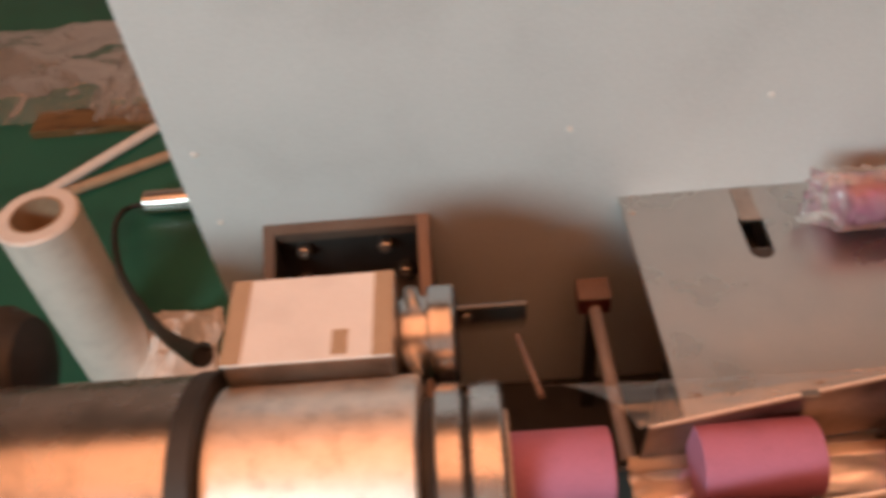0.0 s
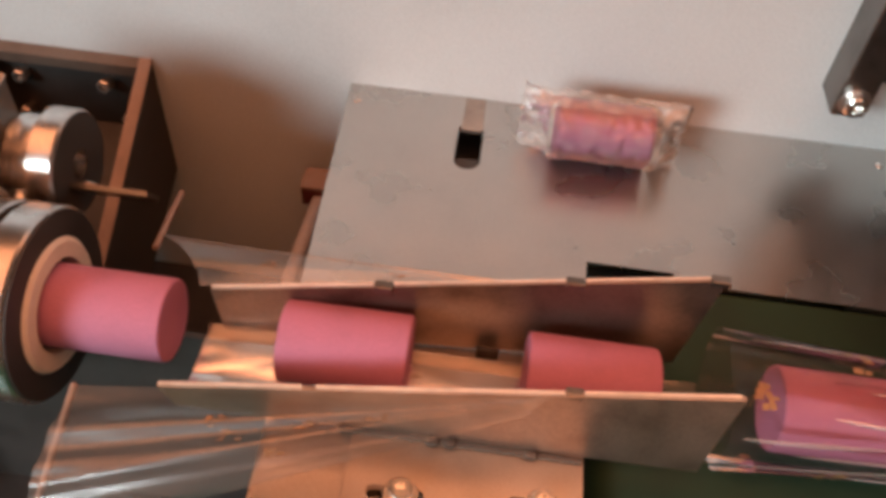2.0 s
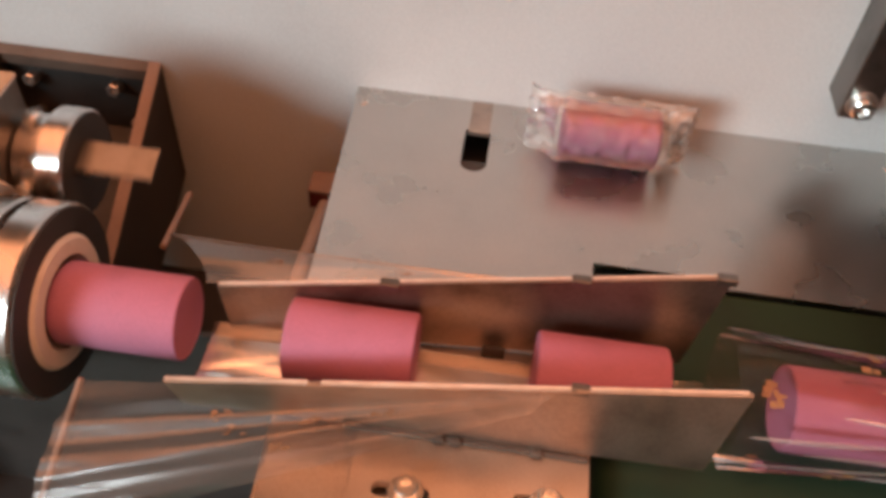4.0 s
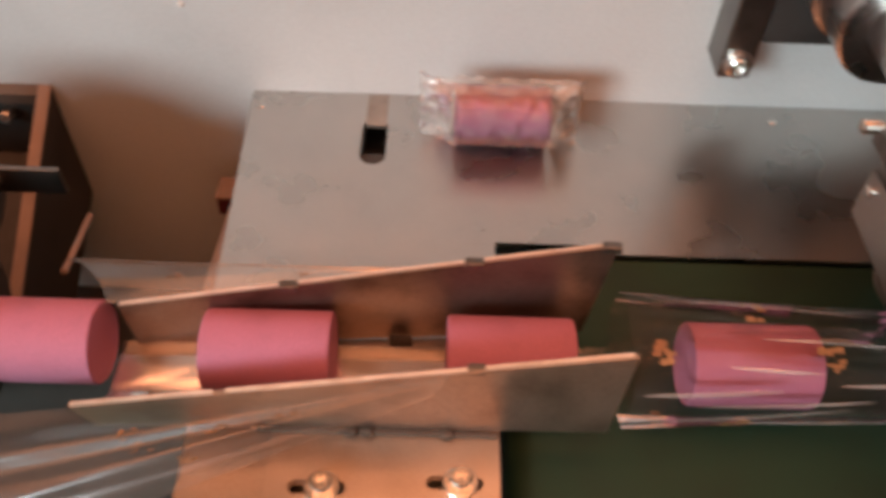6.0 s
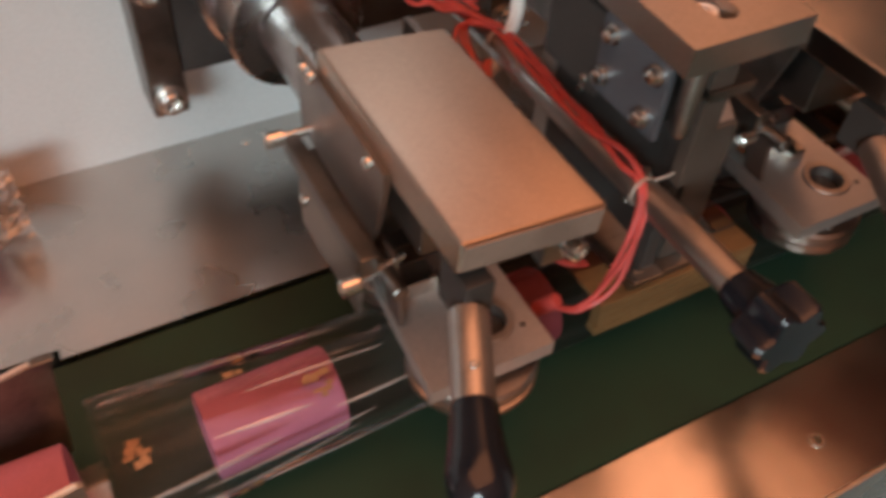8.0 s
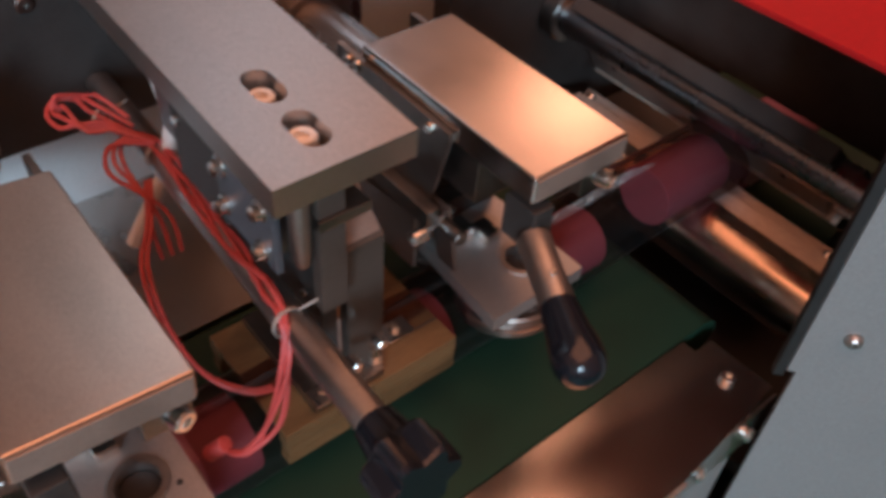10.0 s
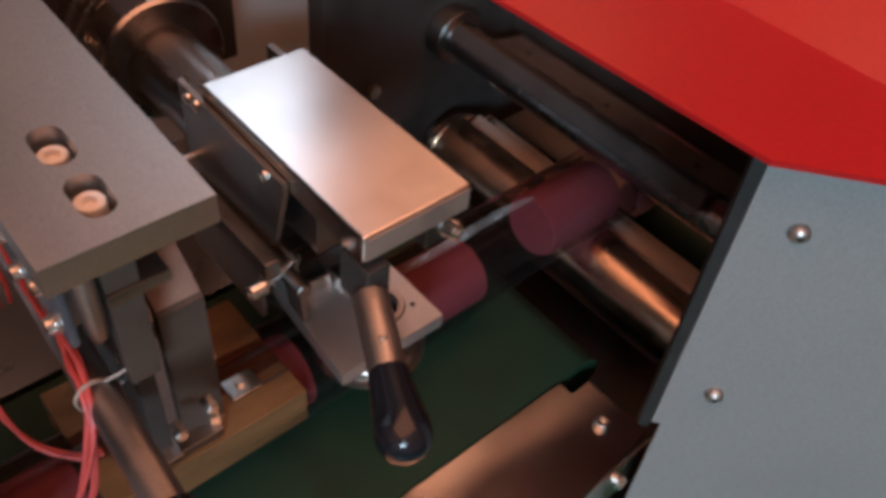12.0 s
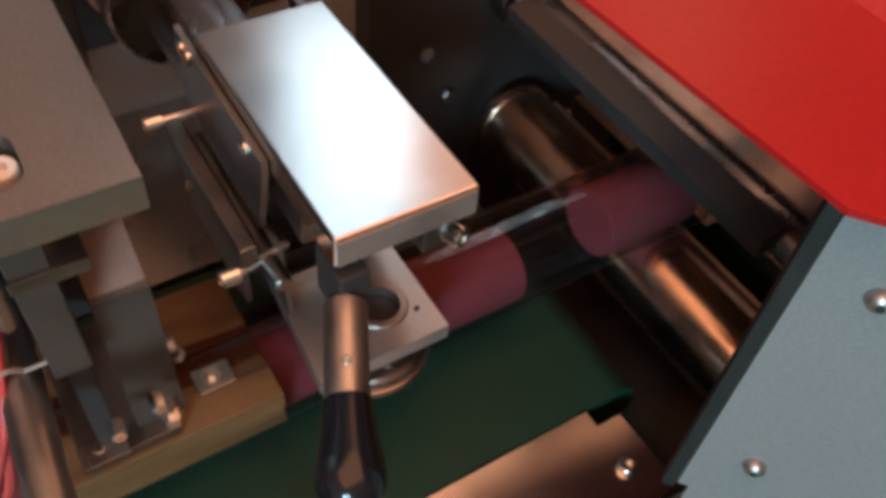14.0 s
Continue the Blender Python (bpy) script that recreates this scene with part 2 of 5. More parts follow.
def join(a, b):
    if a is None:
        return b
    me = bpy.data.meshes.new("tmp")
    b.to_mesh(me)
    b.free()
    a.from_mesh(me)
    bpy.data.meshes.remove(me)
    return a


def bm_lathe(p0, p1, profile, seg=32, bm=None, closed=False):
    """Turned part: profile of (distance along p0->p1, radius)."""
    p0, p1 = Vector(p0), Vector(p1)
    ax = (p1 - p0).normalized()
    u = ax.orthogonal().normalized()
    v = ax.cross(u)
    b = bmesh.new()
    rings = []
    for d, r in profile:
        c = p0 + ax * d
        if r < 1e-6:
            rings.append([b.verts.new(c)])
        else:
            rings.append([b.verts.new(c + (u * math.cos(2 * math.pi * k / seg) + v * math.sin(2 * math.pi * k / seg)) * r) for k in range(seg)])
    pairs = list(zip(rings, rings[1:])) + ([(rings[-1], rings[0])] if closed else [])
    for a, c in pairs:
        for k in range(seg):
            j = (k + 1) % seg
            if len(a) == 1 and len(c) == 1:
                continue
            if len(a) == 1:
                b.faces.new((a[0], c[k], c[j]))
            elif len(c) == 1:
                b.faces.new((a[k], a[j], c[0]))
            else:
                b.faces.new((a[k], a[j], c[j], c[k]))
    return join(bm, b)


def bm_rod(p0, p1, r, seg=24, bev=0.0005, r1=None, bm=None):
    d = (Vector(p1) - Vector(p0)).length
    r1 = r if r1 is None else r1
    bev = min(bev, r * 0.4, d * 0.3)
    return bm_lathe(p0, p1, [(0, 0), (0, r - bev), (bev, r), (d - bev, r1), (d, r1 - bev), (d, 0)], seg, bm)


def bm_pipe(p0, p1, ro, ri, seg=40, bev=0.0008, bm=None):
    d = (Vector(p1) - Vector(p0)).length
    return bm_lathe(p0, p1, [(0, ri), (0, ro - bev), (bev, ro), (d - bev, ro), (d, ro - bev), (d, ri)], seg, bm, closed=True)


def bm_sweep(points, r, seg=10, bm=None, close=True):
    """Round wire through the points."""
    pts = [Vector(p) for p in points]
    fine = []
    for i in range(len(pts) - 1):
        a, b_, c, d = pts[max(i - 1, 0)], pts[i], pts[i + 1], pts[min(i + 2, len(pts) - 1)]
        for s in range(6):
            t = s / 6
            fine.append(0.5 * ((2 * b_) + (c - a) * t + (2 * a - 5 * b_ + 4 * c - d) * t * t + (3 * b_ - a - 3 * c + d) * t ** 3))
    fine.append(pts[-1])
    b = bmesh.new()
    rings, u = [], None
    for i, p in enumerate(fine):
        t = (fine[min(i + 1, len(fine) - 1)] - fine[max(i - 1, 0)]).normalized()
        u = t.orthogonal().normalized() if u is None else (u - t * u.dot(t)).normalized()
        v = t.cross(u)
        rings.append([b.verts.new(p + (u * math.cos(2 * math.pi * k / seg) + v * math.sin(2 * math.pi * k / seg)) * r) for k in range(seg)])
    for a, c in zip(rings, rings[1:]):
        for k in range(seg):
            b.faces.new((a[k], a[(k + 1) % seg], c[(k + 1) % seg], c[k]))
    b.faces.new(rings[0][::-1])
    b.faces.new(rings[-1])
    return join(bm, b)


def bm_ridge(points, width, high):
    """A flat fold of film along (point, outward) pairs, that tapers to nothing at both ends."""
    b = bmesh.new()
    rows, n = [], len(points) - 1
    for i, (p, out) in enumerate(points):
        f = math.sin(math.pi * (0.02 + 0.96 * i / n)) ** 0.6
        run = (points[min(i + 1, n)][0] - points[max(i - 1, 0)][0]).normalized()
        side = run.cross(out).normalized()
        rows.append([b.verts.new(p + side * (width * f * s) + out * (high * f * (1 - s * s) + 0.0002)) for s in (-1, -0.5, 0, 0.5, 1)])
    for a, c in zip(rows, rows[1:]):
        for k in range(4):
            b.faces.new((a[k], a[k + 1], c[k + 1], c[k]))
    return b


def oblong(cx, cy, lx, ly, n=8):
    """Outline of a slot with round ends, lx by ly."""
    r = min(lx, ly) / 2
    pts = []
    for i in range(4 * n):
        a = 2 * math.pi * (i + 0.5) / (4 * n)
        c, s = math.cos(a), math.sin(a)
        pts.append((cx + c * r + math.copysign(lx / 2 - r, c), cy + s * r + math.copysign(ly / 2 - r, s)))
    return pts


def bm_sheet(loops, lo, hi, axis="z", bm=None, bev=0.0):
    """Flat sheet from outlines (the first outer, the rest openings), between lo and hi along the axis."""
    b = bmesh.new()
    put = {"z": lambda p, h: (p[0], p[1], h), "y": lambda p, h: (p[0], h, p[1]), "x": lambda p, h: (h, p[0], p[1])}[axis]
    edges = []
    for loop in loops:
        vs = [b.verts.new(put(p, lo)) for p in loop]
        edges += [b.edges.new((vs[i], vs[(i + 1) % len(vs)])) for i in range(len(vs))]
    bmesh.ops.triangle_fill(b, edges=edges, use_beauty=True, use_dissolve=False)
    bmesh.ops.recalc_face_normals(b, faces=b.faces)
    ext = bmesh.ops.extrude_face_region(b, geom=b.faces[:])
    d = hi - lo
    bmesh.ops.translate(b, vec=put((0, 0), d), verts=[v for v in ext["geom"] if isinstance(v, bmesh.types.BMVert)])
    bmesh.ops.recalc_face_normals(b, faces=b.faces)
    return join(bm, b)


def rect(x0, x1, y0, y1):
    return [(x0, y0), (x1, y0), (x1, y1), (x0, y1)]


def bm_grid(fn, nu, nv, bm=None, thick=0.0):
    """Sheet through fn(u, v), u and v from 0 to 1."""
    b = bmesh.new()
    vs = [[b.verts.new(fn(i / nu, j / nv)) for j in range(nv + 1)] for i in range(nu + 1)]
    for i in range(nu):
        for j in range(nv):
            b.faces.new((vs[i][j], vs[i + 1][j], vs[i + 1][j + 1], vs[i][j + 1]))
    return join(bm, b)


def bolt(name, at, axis, r, h, parent, mat=None, hexed=False):
    """Screw head with a socket, standing out along axis from at."""
    a = Vector(at)
    d = Vector(axis).normalized()
    bm = bm_lathe(a - d * 0.002, a + d * h, [(0, 0), (0, r), (h + 0.002 - r * 0.2, r), (h + 0.002, r * 0.8), (h + 0.002, r * 0.5), (h + 0.002 - r * 0.5, r * 0.45), (h + 0.002 - r * 0.5, 0)], 6 if hexed else 20)
    return part(name, bm, mat or ZINC, parent)


# ---- the place ----
FLOOR_Z, CEIL_Z = -0.85, 5.6
structure("floor", bm_box(-2.8, 6.5, -2.8, 3.5, FLOOR_Z - 0.05, FLOOR_Z, 0), FLOOR, "green painted workshop floor with scuffs", "floor")
structure("ceiling", bm_box(-2.8, 6.5, -2.8, 3.5, CEIL_Z, CEIL_Z + 0.05, 0), CEILPAINT, "plain workshop ceiling", "ceiling")
structure("wall_north", bm_box(-2.8, 6.5, 3.4, 3.5, FLOOR_Z, CEIL_Z, 0), WALLPAINT, "plain workshop wall", "wall")
structure("wall_south", bm_box(-2.8, 6.5, -2.8, -2.7, FLOOR_Z, CEIL_Z, 0), WALLPAINT, "plain workshop wall", "wall")
structure("wall_west", bm_box(-2.8, -2.7, -2.7, 3.4, FLOOR_Z, CEIL_Z, 0), WALLPAINT, "plain workshop wall", "wall")
structure("wall_east", bm_box(6.4, 6.5, -2.7, 3.4, FLOOR_Z, CEIL_Z, 0), WALLPAINT, "plain workshop wall", "wall")

for n, (x0, x1, y0, y1, z0, z1) in enumerate(((1.76, 2.86, 3.355, 3.40, 2.64, 4.96), (-2.22, -0.88, -2.70, -2.66, 0.86, 1.64))):
    frame_bm = None
    for box in ((x0 - 0.06, x0, z0 - 0.06, z1 + 0.06), (x1, x1 + 0.06, z0 - 0.06, z1 + 0.06), (x0, x1, z0 - 0.06, z0), (x0, x1, z1, z1 + 0.06)):
        frame_bm = bm_box(box[0], box[1], y0, y1, box[2], box[3], 0.004, 2, frame_bm)
    structure("window_%d" % (n + 1), frame_bm, WHITE, "white painted window frame in the workshop wall", "window")

WALL_Y = 0.0127


def machine_frame():
    t = thing("wrapping_machine_frame", "grey painted back panel and steel bed of a flow wrapper", "machine frame", at=(0, 0, FLOOR_Z))
    dz = -FLOOR_Z

    def p(name, bm, mat, label=""):
        bmesh.ops.translate(bm, vec=(0, 0, dz), verts=bm.verts)
        return part(name, bm, mat, t, label)
    p("back_panel", bm_box(-0.245, 0.60, WALL_Y, WALL_Y + 0.03, FLOOR_Z, 0.19, 0.004), PANEL, "off-white painted sheet-metal panel")
    p("bed", bm_box(-0.235, 0.62, -0.262, WALL_Y - 0.002, -0.182, -0.17, 0.001), BLACK, "dark painted machine bed")
    p("front_apron", bm_box(-0.10, 0.488, -0.262, -0.258, -0.30, -0.182, 0.001), BLACK, "dark painted apron")
    p("leg", bm_box(-0.23, -0.19, -0.26, -0.22, FLOOR_Z, -0.182, 0.002), BLACK)
    p("leg", bm_box(0.44, 0.48, -0.255, -0.215, FLOOR_Z, -0.182, 0.002), BLACK)
    for x, z in ((-0.034, 0.0507), (-0.2307, 0.0039), (0.067, 0.0622), (-0.2307, 0.0539)):
        p("panel_screw", bm_rod((x, WALL_Y + 0.001, z), (x, WALL_Y - 0.0012, z), 0.0016, 12, 0.0003), WHITE)
    return t


machine_frame()


def guide_plate():
    t = thing("guide_plate", "stainless steel guide plate with a slot and rivets", "plate", at=(0, 0, 0))
    outer = [(-0.0056, WALL_Y - 0.0005), (0.005, -0.26), (0.1185, -0.26), (0.1196, -0.0900), (0.158, -0.0900), (0.158, -0.0950), (0.50, -0.0950), (0.50, WALL_Y - 0.0005)]
    slot = oblong(0.0605, -0.0245, 0.0128, 0.034)
    part("sheet", bm_sheet([outer, slot], -0.003, 0.0, "z"), STEEL, t, "brushed stainless sheet with an oblong slot")
    part("slot_back", bm_box(0.0535, 0.0675, -0.0405, 0.009, -0.026, -0.020, 0), RUBBER, t)
    part("clip_strip", bm_box(0.0555, 0.066, -0.0135, 0.0115, -0.0016, 0.0006, 0.0002), FORMER, t, "dull steel strip across the slot")
    for x, y in ((0, 0), (0.266, 0.0)):
        bolt("rivet", (x, y, 0), (0, 0, 1), 0.0024, 0.0008, t)
    part("support_bar", bm_box(0.02, 0.48, -0.05, -0.03, -0.17, -0.0035, 0.001), BLACK, t)
    return t


guide_plate()
# Added light blocker: keeps the key light out of the hollow behind it.
solo("film_path_shade_plate", bm_box(-0.20, 0.004, -0.1520, -0.1490, -0.17, -0.008, 0.0006), BLACK, "black upright plate added to shade the hollow under the film path", "plate")


def former():
    """Folding box: two side plates that stand on the guide plate, a floor, and the slotted foot plates in front."""
    t = thing("film_former", "bent stainless film former with two side plates", "film former", at=(0, 0, 0))

    def side(name, a, b, foot_a, foot_b, th, lab, mat=FORMER):
        (x0, y0, z0), (x1, y1, z1) = a, b
        bm = bmesh.new()
        nrm = Vector((-(y1 - y0), x1 - x0, 0)).normalized() * th
        lower = [Vector((foot_a[0], foot_a[1], foot_a[2])), Vector((foot_b[0], foot_b[1], foot_b[2]))]
        upper = [Vector(b), Vector(a)]
        quad = [bm.verts.new(v) for v in lower + upper]
        f = bm.faces.new(quad)
        ext = bmesh.ops.extrude_face_region(bm, geom=[f])
        bmesh.ops.translate(bm, vec=nrm, verts=[v for v in ext["geom"] if isinstance(v, bmesh.types.BMVert)])
        bmesh.ops.bevel(bm, geom=bm.edges[:], offset=0.0004, segments=2, affect="EDGES", profile=0.5)
        return part(name, bm, mat, t, lab)
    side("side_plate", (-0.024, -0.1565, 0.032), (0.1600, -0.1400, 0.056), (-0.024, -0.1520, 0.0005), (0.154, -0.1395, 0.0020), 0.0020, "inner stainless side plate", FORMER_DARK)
    side("side_plate", (-0.030, -0.1960, 0.0300), (0.1600, -0.1885, 0.0590), (-0.030, -0.1880, 0.0040), (0.1575, -0.1890, 0.0115), -0.0020, "outer stainless side plate")
    for (x0, y0, z0), (x1, y1, z1), gaps in (((-0.024, -0.1565, 0.032), (0.1600, -0.1400, 0.056), ((0.036, 0.043), (0.104, 0.111), (0.154, 0.160))), ((-0.030, -0.1960, 0.030), (0.1600, -0.1885, 0.059), ((0.020, 0.0245), (0.105, 0.111), (0.1585, 0.160)))):
        start = x0 + 0.0006
        dy = 0.0010 if y0 > -0.17 else -0.0010
        for g0, g1 in gaps:
            f0, f1 = (start - x0) / (x1 - x0), (g0 - x0) / (x1 - x0)
            a, b = Vector((start, y0 + (y1 - y0) * f0 + dy, z0 + (z1 - z0) * f0)), Vector((g0, y0 + (y1 - y0) * f1 + dy, z0 + (z1 - z0) * f1))
            bm = bm_box(0, (b - a).length, -0.00105, 0.00105, -0.0008, 0.0004, 0.0003)
            bm.transform(look(a, b) @ Matrix.Rotation(radians(90), 4, "Y"))
            part("top_edge", bm, BARE_EDGE, t, "bright bare metal edge")
            start = g1
    part("channel_floor", bm_box(-0.029, 0.1185, -0.186, -0.150, 0.0003, 0.0012, 0.0002), CHANNEL, t, "scratched steel channel floor")
    for x in (0.036, 0.076, 0.108):
        part("weld_spot", bm_box(x, x + 0.008, -0.1852, -0.1835, 0.0006, 0.0022, 0.0006), BLACK, t)
        y = -0.1535 + (x + 0.024) * 0.073
        part("weld_spot", bm_box(x, x + 0.009, y - 0.0028, y - 0.0016, 0.001, 0.008, 0.0005), BLACK, t)
    for x, y, z in ((0.036, -0.1509, 0.0400), (0.104, -0.1448, 0.0490), (0.154, -0.1404, 0.0552)):
        part("tack_weld", bm_box(x, x + 0.007, y - 0.0012, y + 0.0026, z - 0.002, z + 0.0012, 0.0006), STEEL_DARK, t)
    seam = part("weld_seam", bm_box(0.030, 0.1180, -0.1928, -0.1902, 0.0072, 0.0092, 0.0008), EDGE, t, "dark weld seam at the plate foot")
    for x in (0.062, 0.068, 0.097):
        part("weld_bead", bm_box(x, x + 0.0050, -0.1940, -0.1904, 0.0074, 0.0104, 0.0014), EDGE, seam)
    part("tack_weld", bm_box(0.105, 0.111, -0.1922, -0.1890, 0.0478, 0.0514, 0.0006), STEEL_DARK, t)
    return t


former()


def foot_plate(x0, x1, z, bolts):
    t = thing("foot_plate", "stainless foot plate with slotted bolt holes", "plate", "foot plates of the former", (x0, -0.26, 0))
    holes = [oblong(bx - 0.002 - x0, by + 0.26, 0.020, 0.0055) for bx, by in bolts]
    part("sheet", bm_sheet([rect(0, x1 - x0, 0, 0.0735)] + holes, z - 0.004, z, "z"), FOOT_STEEL, t)
    for bx, by in bolts:
        bx, by = bx - x0, by + 0.26
        part("washer", bm_pipe((bx, by, z), (bx, by, z + 0.0012), 0.0062, 0.0028, 24, 0.0002), ZINC, t)
        part("bolt", bm_lathe((bx, by, z - 0.003), (bx, by, z + 0.006), [(0, 0), (0, 0.003), (0.0045, 0.003), (0.0045, 0.0042), (0.0080, 0.0042), (0.0088, 0.0036), (0.0088, 0.0022), (0.0065, 0.0020), (0.0065, 0)], 20), ZINC, t, "socket cap screw")
    return t


foot_plate(0.0055, 0.0355, 0.0045, [])
foot_plate(0.036, 0.1185, 0.0075, [(0.0563, -0.2135), (0.1045, -0.2105)])


# ---- belts, tray, front panel, hood ----
def belt_conveyor(x0, x1, label):
    t = thing("belt_conveyor", label, "conveyor", "belts under the packs", (0, 0, 0))
    r = 0.0139
    loop = [(x0 + r - r * math.sin(a * math.pi / 10), -0.0161 - r * math.cos(a * math.pi / 10)) for a in range(11)] + [(x1 - r + r * math.sin(a * math.pi / 10), -0.0161 + r * math.cos(a * math.pi / 10)) for a in range(11)]
    part("belt", bm_sheet([loop], -0.2268, -0.0968, "y"), BELT, t, "dark green woven conveyor belt")
    part("side_rail", bm_box(x0 + 0.03, x1 - 0.03, -0.2276, -0.2270, -0.028, -0.0060, 0.0002), STEEL_DARK, t)
    for y in (-0.215, -0.110):
        part("strut", bm_box((x0 + x1) / 2 - 0.02, (x0 + x1) / 2 + 0.02, y - 0.006, y + 0.006, -0.17, -0.026, 0.001), BLACK, t)
    return t


belt_conveyor(0.1215, 0.552, "dark green conveyor belt beside the guide plate")
belt_conveyor(0.642, 1.45, "dark green outfeed conveyor belt under the hood")
solo("transfer_plate", bm_box(0.632, 0.662, -0.178, -0.075, -0.0018, -0.0006, 0.0003), STEEL, "thin stainless transfer plate at the outfeed belt", "plate")


def tray():
    t = thing("front_tray", "brushed stainless side tray with a bent front flange", "tray", at=(0, 0, 0))
    outer = [(0.122, -0.2278), (0.523, -0.2278), (0.523, -0.235), (0.534, -0.235), (0.535, -0.268), (0.468, -0.2748), (0.122, -0.2748)]
    hole = [(0.4046 + 0.002 * math.cos(a * 0.5236), -0.2558 + 0.002 * math.sin(a * 0.5236)) for a in range(12)]
    part("sheet", bm_sheet([outer, hole], -0.0045, -0.0025, "z"), TRAY_STEEL, t)
    bm = bm_box(0.122, 0.468, -0.2766, -0.2748, -0.045, -0.0025, 0.0006)
    part("flange", bm, STEEL, t, "bent down stainless flange")
    part("hole_ring", bm_pipe((0.4046, -0.2558, -0.0025), (0.4046, -0.2558, -0.0018), 0.0032, 0.0019, 20, 0.0002), ZINC, t)
    bolt("screw", (0.522, -0.2535, -0.0025), (0, 0, 1), 0.0036, 0.003, t)
    for x in (0.480, 0.512):
        bolt("screw", (x, -0.2722, -0.0105), (0, -1, 0.2), 0.0036, 0.004, t)
    part("side_flange", bm_box(0.468, 0.534, -0.2722, -0.2706, -0.030, -0.0030, 0.0005), STEEL, t)
    part("skirt", bm_box(0.4688, 0.5125, -0.2722, -0.2708, -0.165, -0.0304, 0.0004), PANEL_GREY, t, "grey painted skirt under the flange")
    part("bracket", bm_box(0.15, 0.46, -0.256, -0.25, -0.17, -0.0045, 0.0005), STEEL_DARK, t)
    return t


tray()


def cutter_housing():
    t = thing("cutter_housing", "grey painted cutter housing with black inner plates", "machine housing", at=(0, 0, FLOOR_Z))
    dz = -FLOOR_Z

    def p(name, bm, mat, label=""):
        bmesh.ops.translate(bm, vec=(0, 0, dz), verts=bm.verts)
        return part(name, bm, mat, t, label)
    def q(along, out, z):
        """A place on the slanting front panel: metres along it from its edge, out of it, and the height."""
        return (0.5140 + 0.64 * along - 0.77 * out, -0.2755 - 0.77 * along - 0.64 * out, z)

    def slab(a0, a1, o0, o1, outline=None):
        bm = bmesh.new()
        vs = [[bm.verts.new(q(a, o, z)) for a, z in outline] for o in (o0, o1)]
        n = len(outline)
        bm.faces.new(vs[0])
        bm.faces.new(vs[1][::-1])
        for k in range(n):
            bm.faces.new((vs[0][k], vs[0][(k + 1) % n], vs[1][(k + 1) % n], vs[1][k]))
        return bm
    p("front_panel", slab(0, 0, -0.0012, 0.0, [(0.0, 0.034), (0.0, 0.1610), (0.030, 0.1650), (0.40, 0.1650), (0.40, FLOOR_Z), (0.0036, FLOOR_Z), (0.0036, 0.034)]), PANEL_GREY, "grey painted slanting front panel")
    p("panel_edge", slab(0, 0, -0.0040, -0.0004, [(-0.0042, 0.030), (-0.0042, 0.1640), (-0.0003, 0.1640), (-0.0003, 0.030)]), RUBBER, "black edge strip")
    p("bearing_plate", bm_box(0.522, 1.05, -0.0530, -0.0390, -0.17, 0.150, 0.001), BLACK, "black bearing plate")
    p("front_bearing_plate", bm_box(0.5240, 1.05, -0.2760, -0.2748, -0.17, 0.150, 0.0002), BLACK, "black front bearing plate")
    # Added plate: stands in for the darkness seen above the cutter shaft.
    p("outfeed_mask_plate", bm_box(0.652, 0.655, -0.2700, -0.0535, 0.0425, 0.1500, 0.0005), BLACK, "added black plate that darkens the view behind the cutter")
    p("base_plate", bm_box(0.556, 1.05, -0.2740, -0.0535, -0.10, -0.09, 0.001), BLACK)
    for along, z in ((0.0162, 0.1382), (0.0162, 0.0578)):
        a, b = Vector(q(along, -0.0005, z)), Vector(q(along, 0.0060, z))
        head_ob = p("panel_screw", bm_lathe(a, b, [(0, 0), (0, 0.0033), (0.0018, 0.0033), (0.0027, 0.0030), (0.0035, 0.0021), (0.0039, 0.0010), (0.0040, 0)], 28), SATIN, "domed steel screw")
        socket = bm_rod(Vector(q(along, 0.0028, z + dz)), Vector(q(along, 0.0036, z + dz)), 0.0012, 6, 0.0001)
        part("socket", socket, BLACK, head_ob)
    for x, z in ((0.550, 0.040), (0.573, 0.105), (0.565, 0.010)):
        p("bolt", bm_rod((x, -0.0535, z), (x, -0.0575, z), 0.0042, 6, 0.0005), STEEL_DARK)
    return t


cutter_housing()


def hood():
    t = thing("cutter_hood", "glossy red safety hood over the cutter", "hood", at=(0, 0, 0))
    flat = [(0.5060, -0.2790), (0.5660, -0.3512), (0.5660, -0.1745), (0.5012, -0.1745)]
    part("lip", bm_sheet([flat], 0.1654, 0.1672, "z"), RED, t, "flat red front lip")
    slope = bmesh.new()
    q = [slope.verts.new(v) for v in ((0.566, -0.3512, 0.1654), (0.566, -0.1745, 0.1654), (0.70, -0.1745, 0.211), (0.70, -0.43, 0.211))]
    f = slope.faces.new(q)
    ext = bmesh.ops.extrude_face_region(slope, geom=[f])
    bmesh.ops.translate(slope, vec=(-0.0006, 0, 0.0018), verts=[v for v in ext["geom"] if isinstance(v, bmesh.types.BMVert)])
    part("sloping_top", slope, RED, t, "sloping red top")
    part("hinge_bar", bm_box(0.560, 0.70, -0.172, -0.152, 0.152, 0.1638, 0.001), BLACK, t)
    return t


hood()

# ---- cutter ----
CUT_X, UP_Z, LOW_Z = 0.600, 0.0590, -0.0115


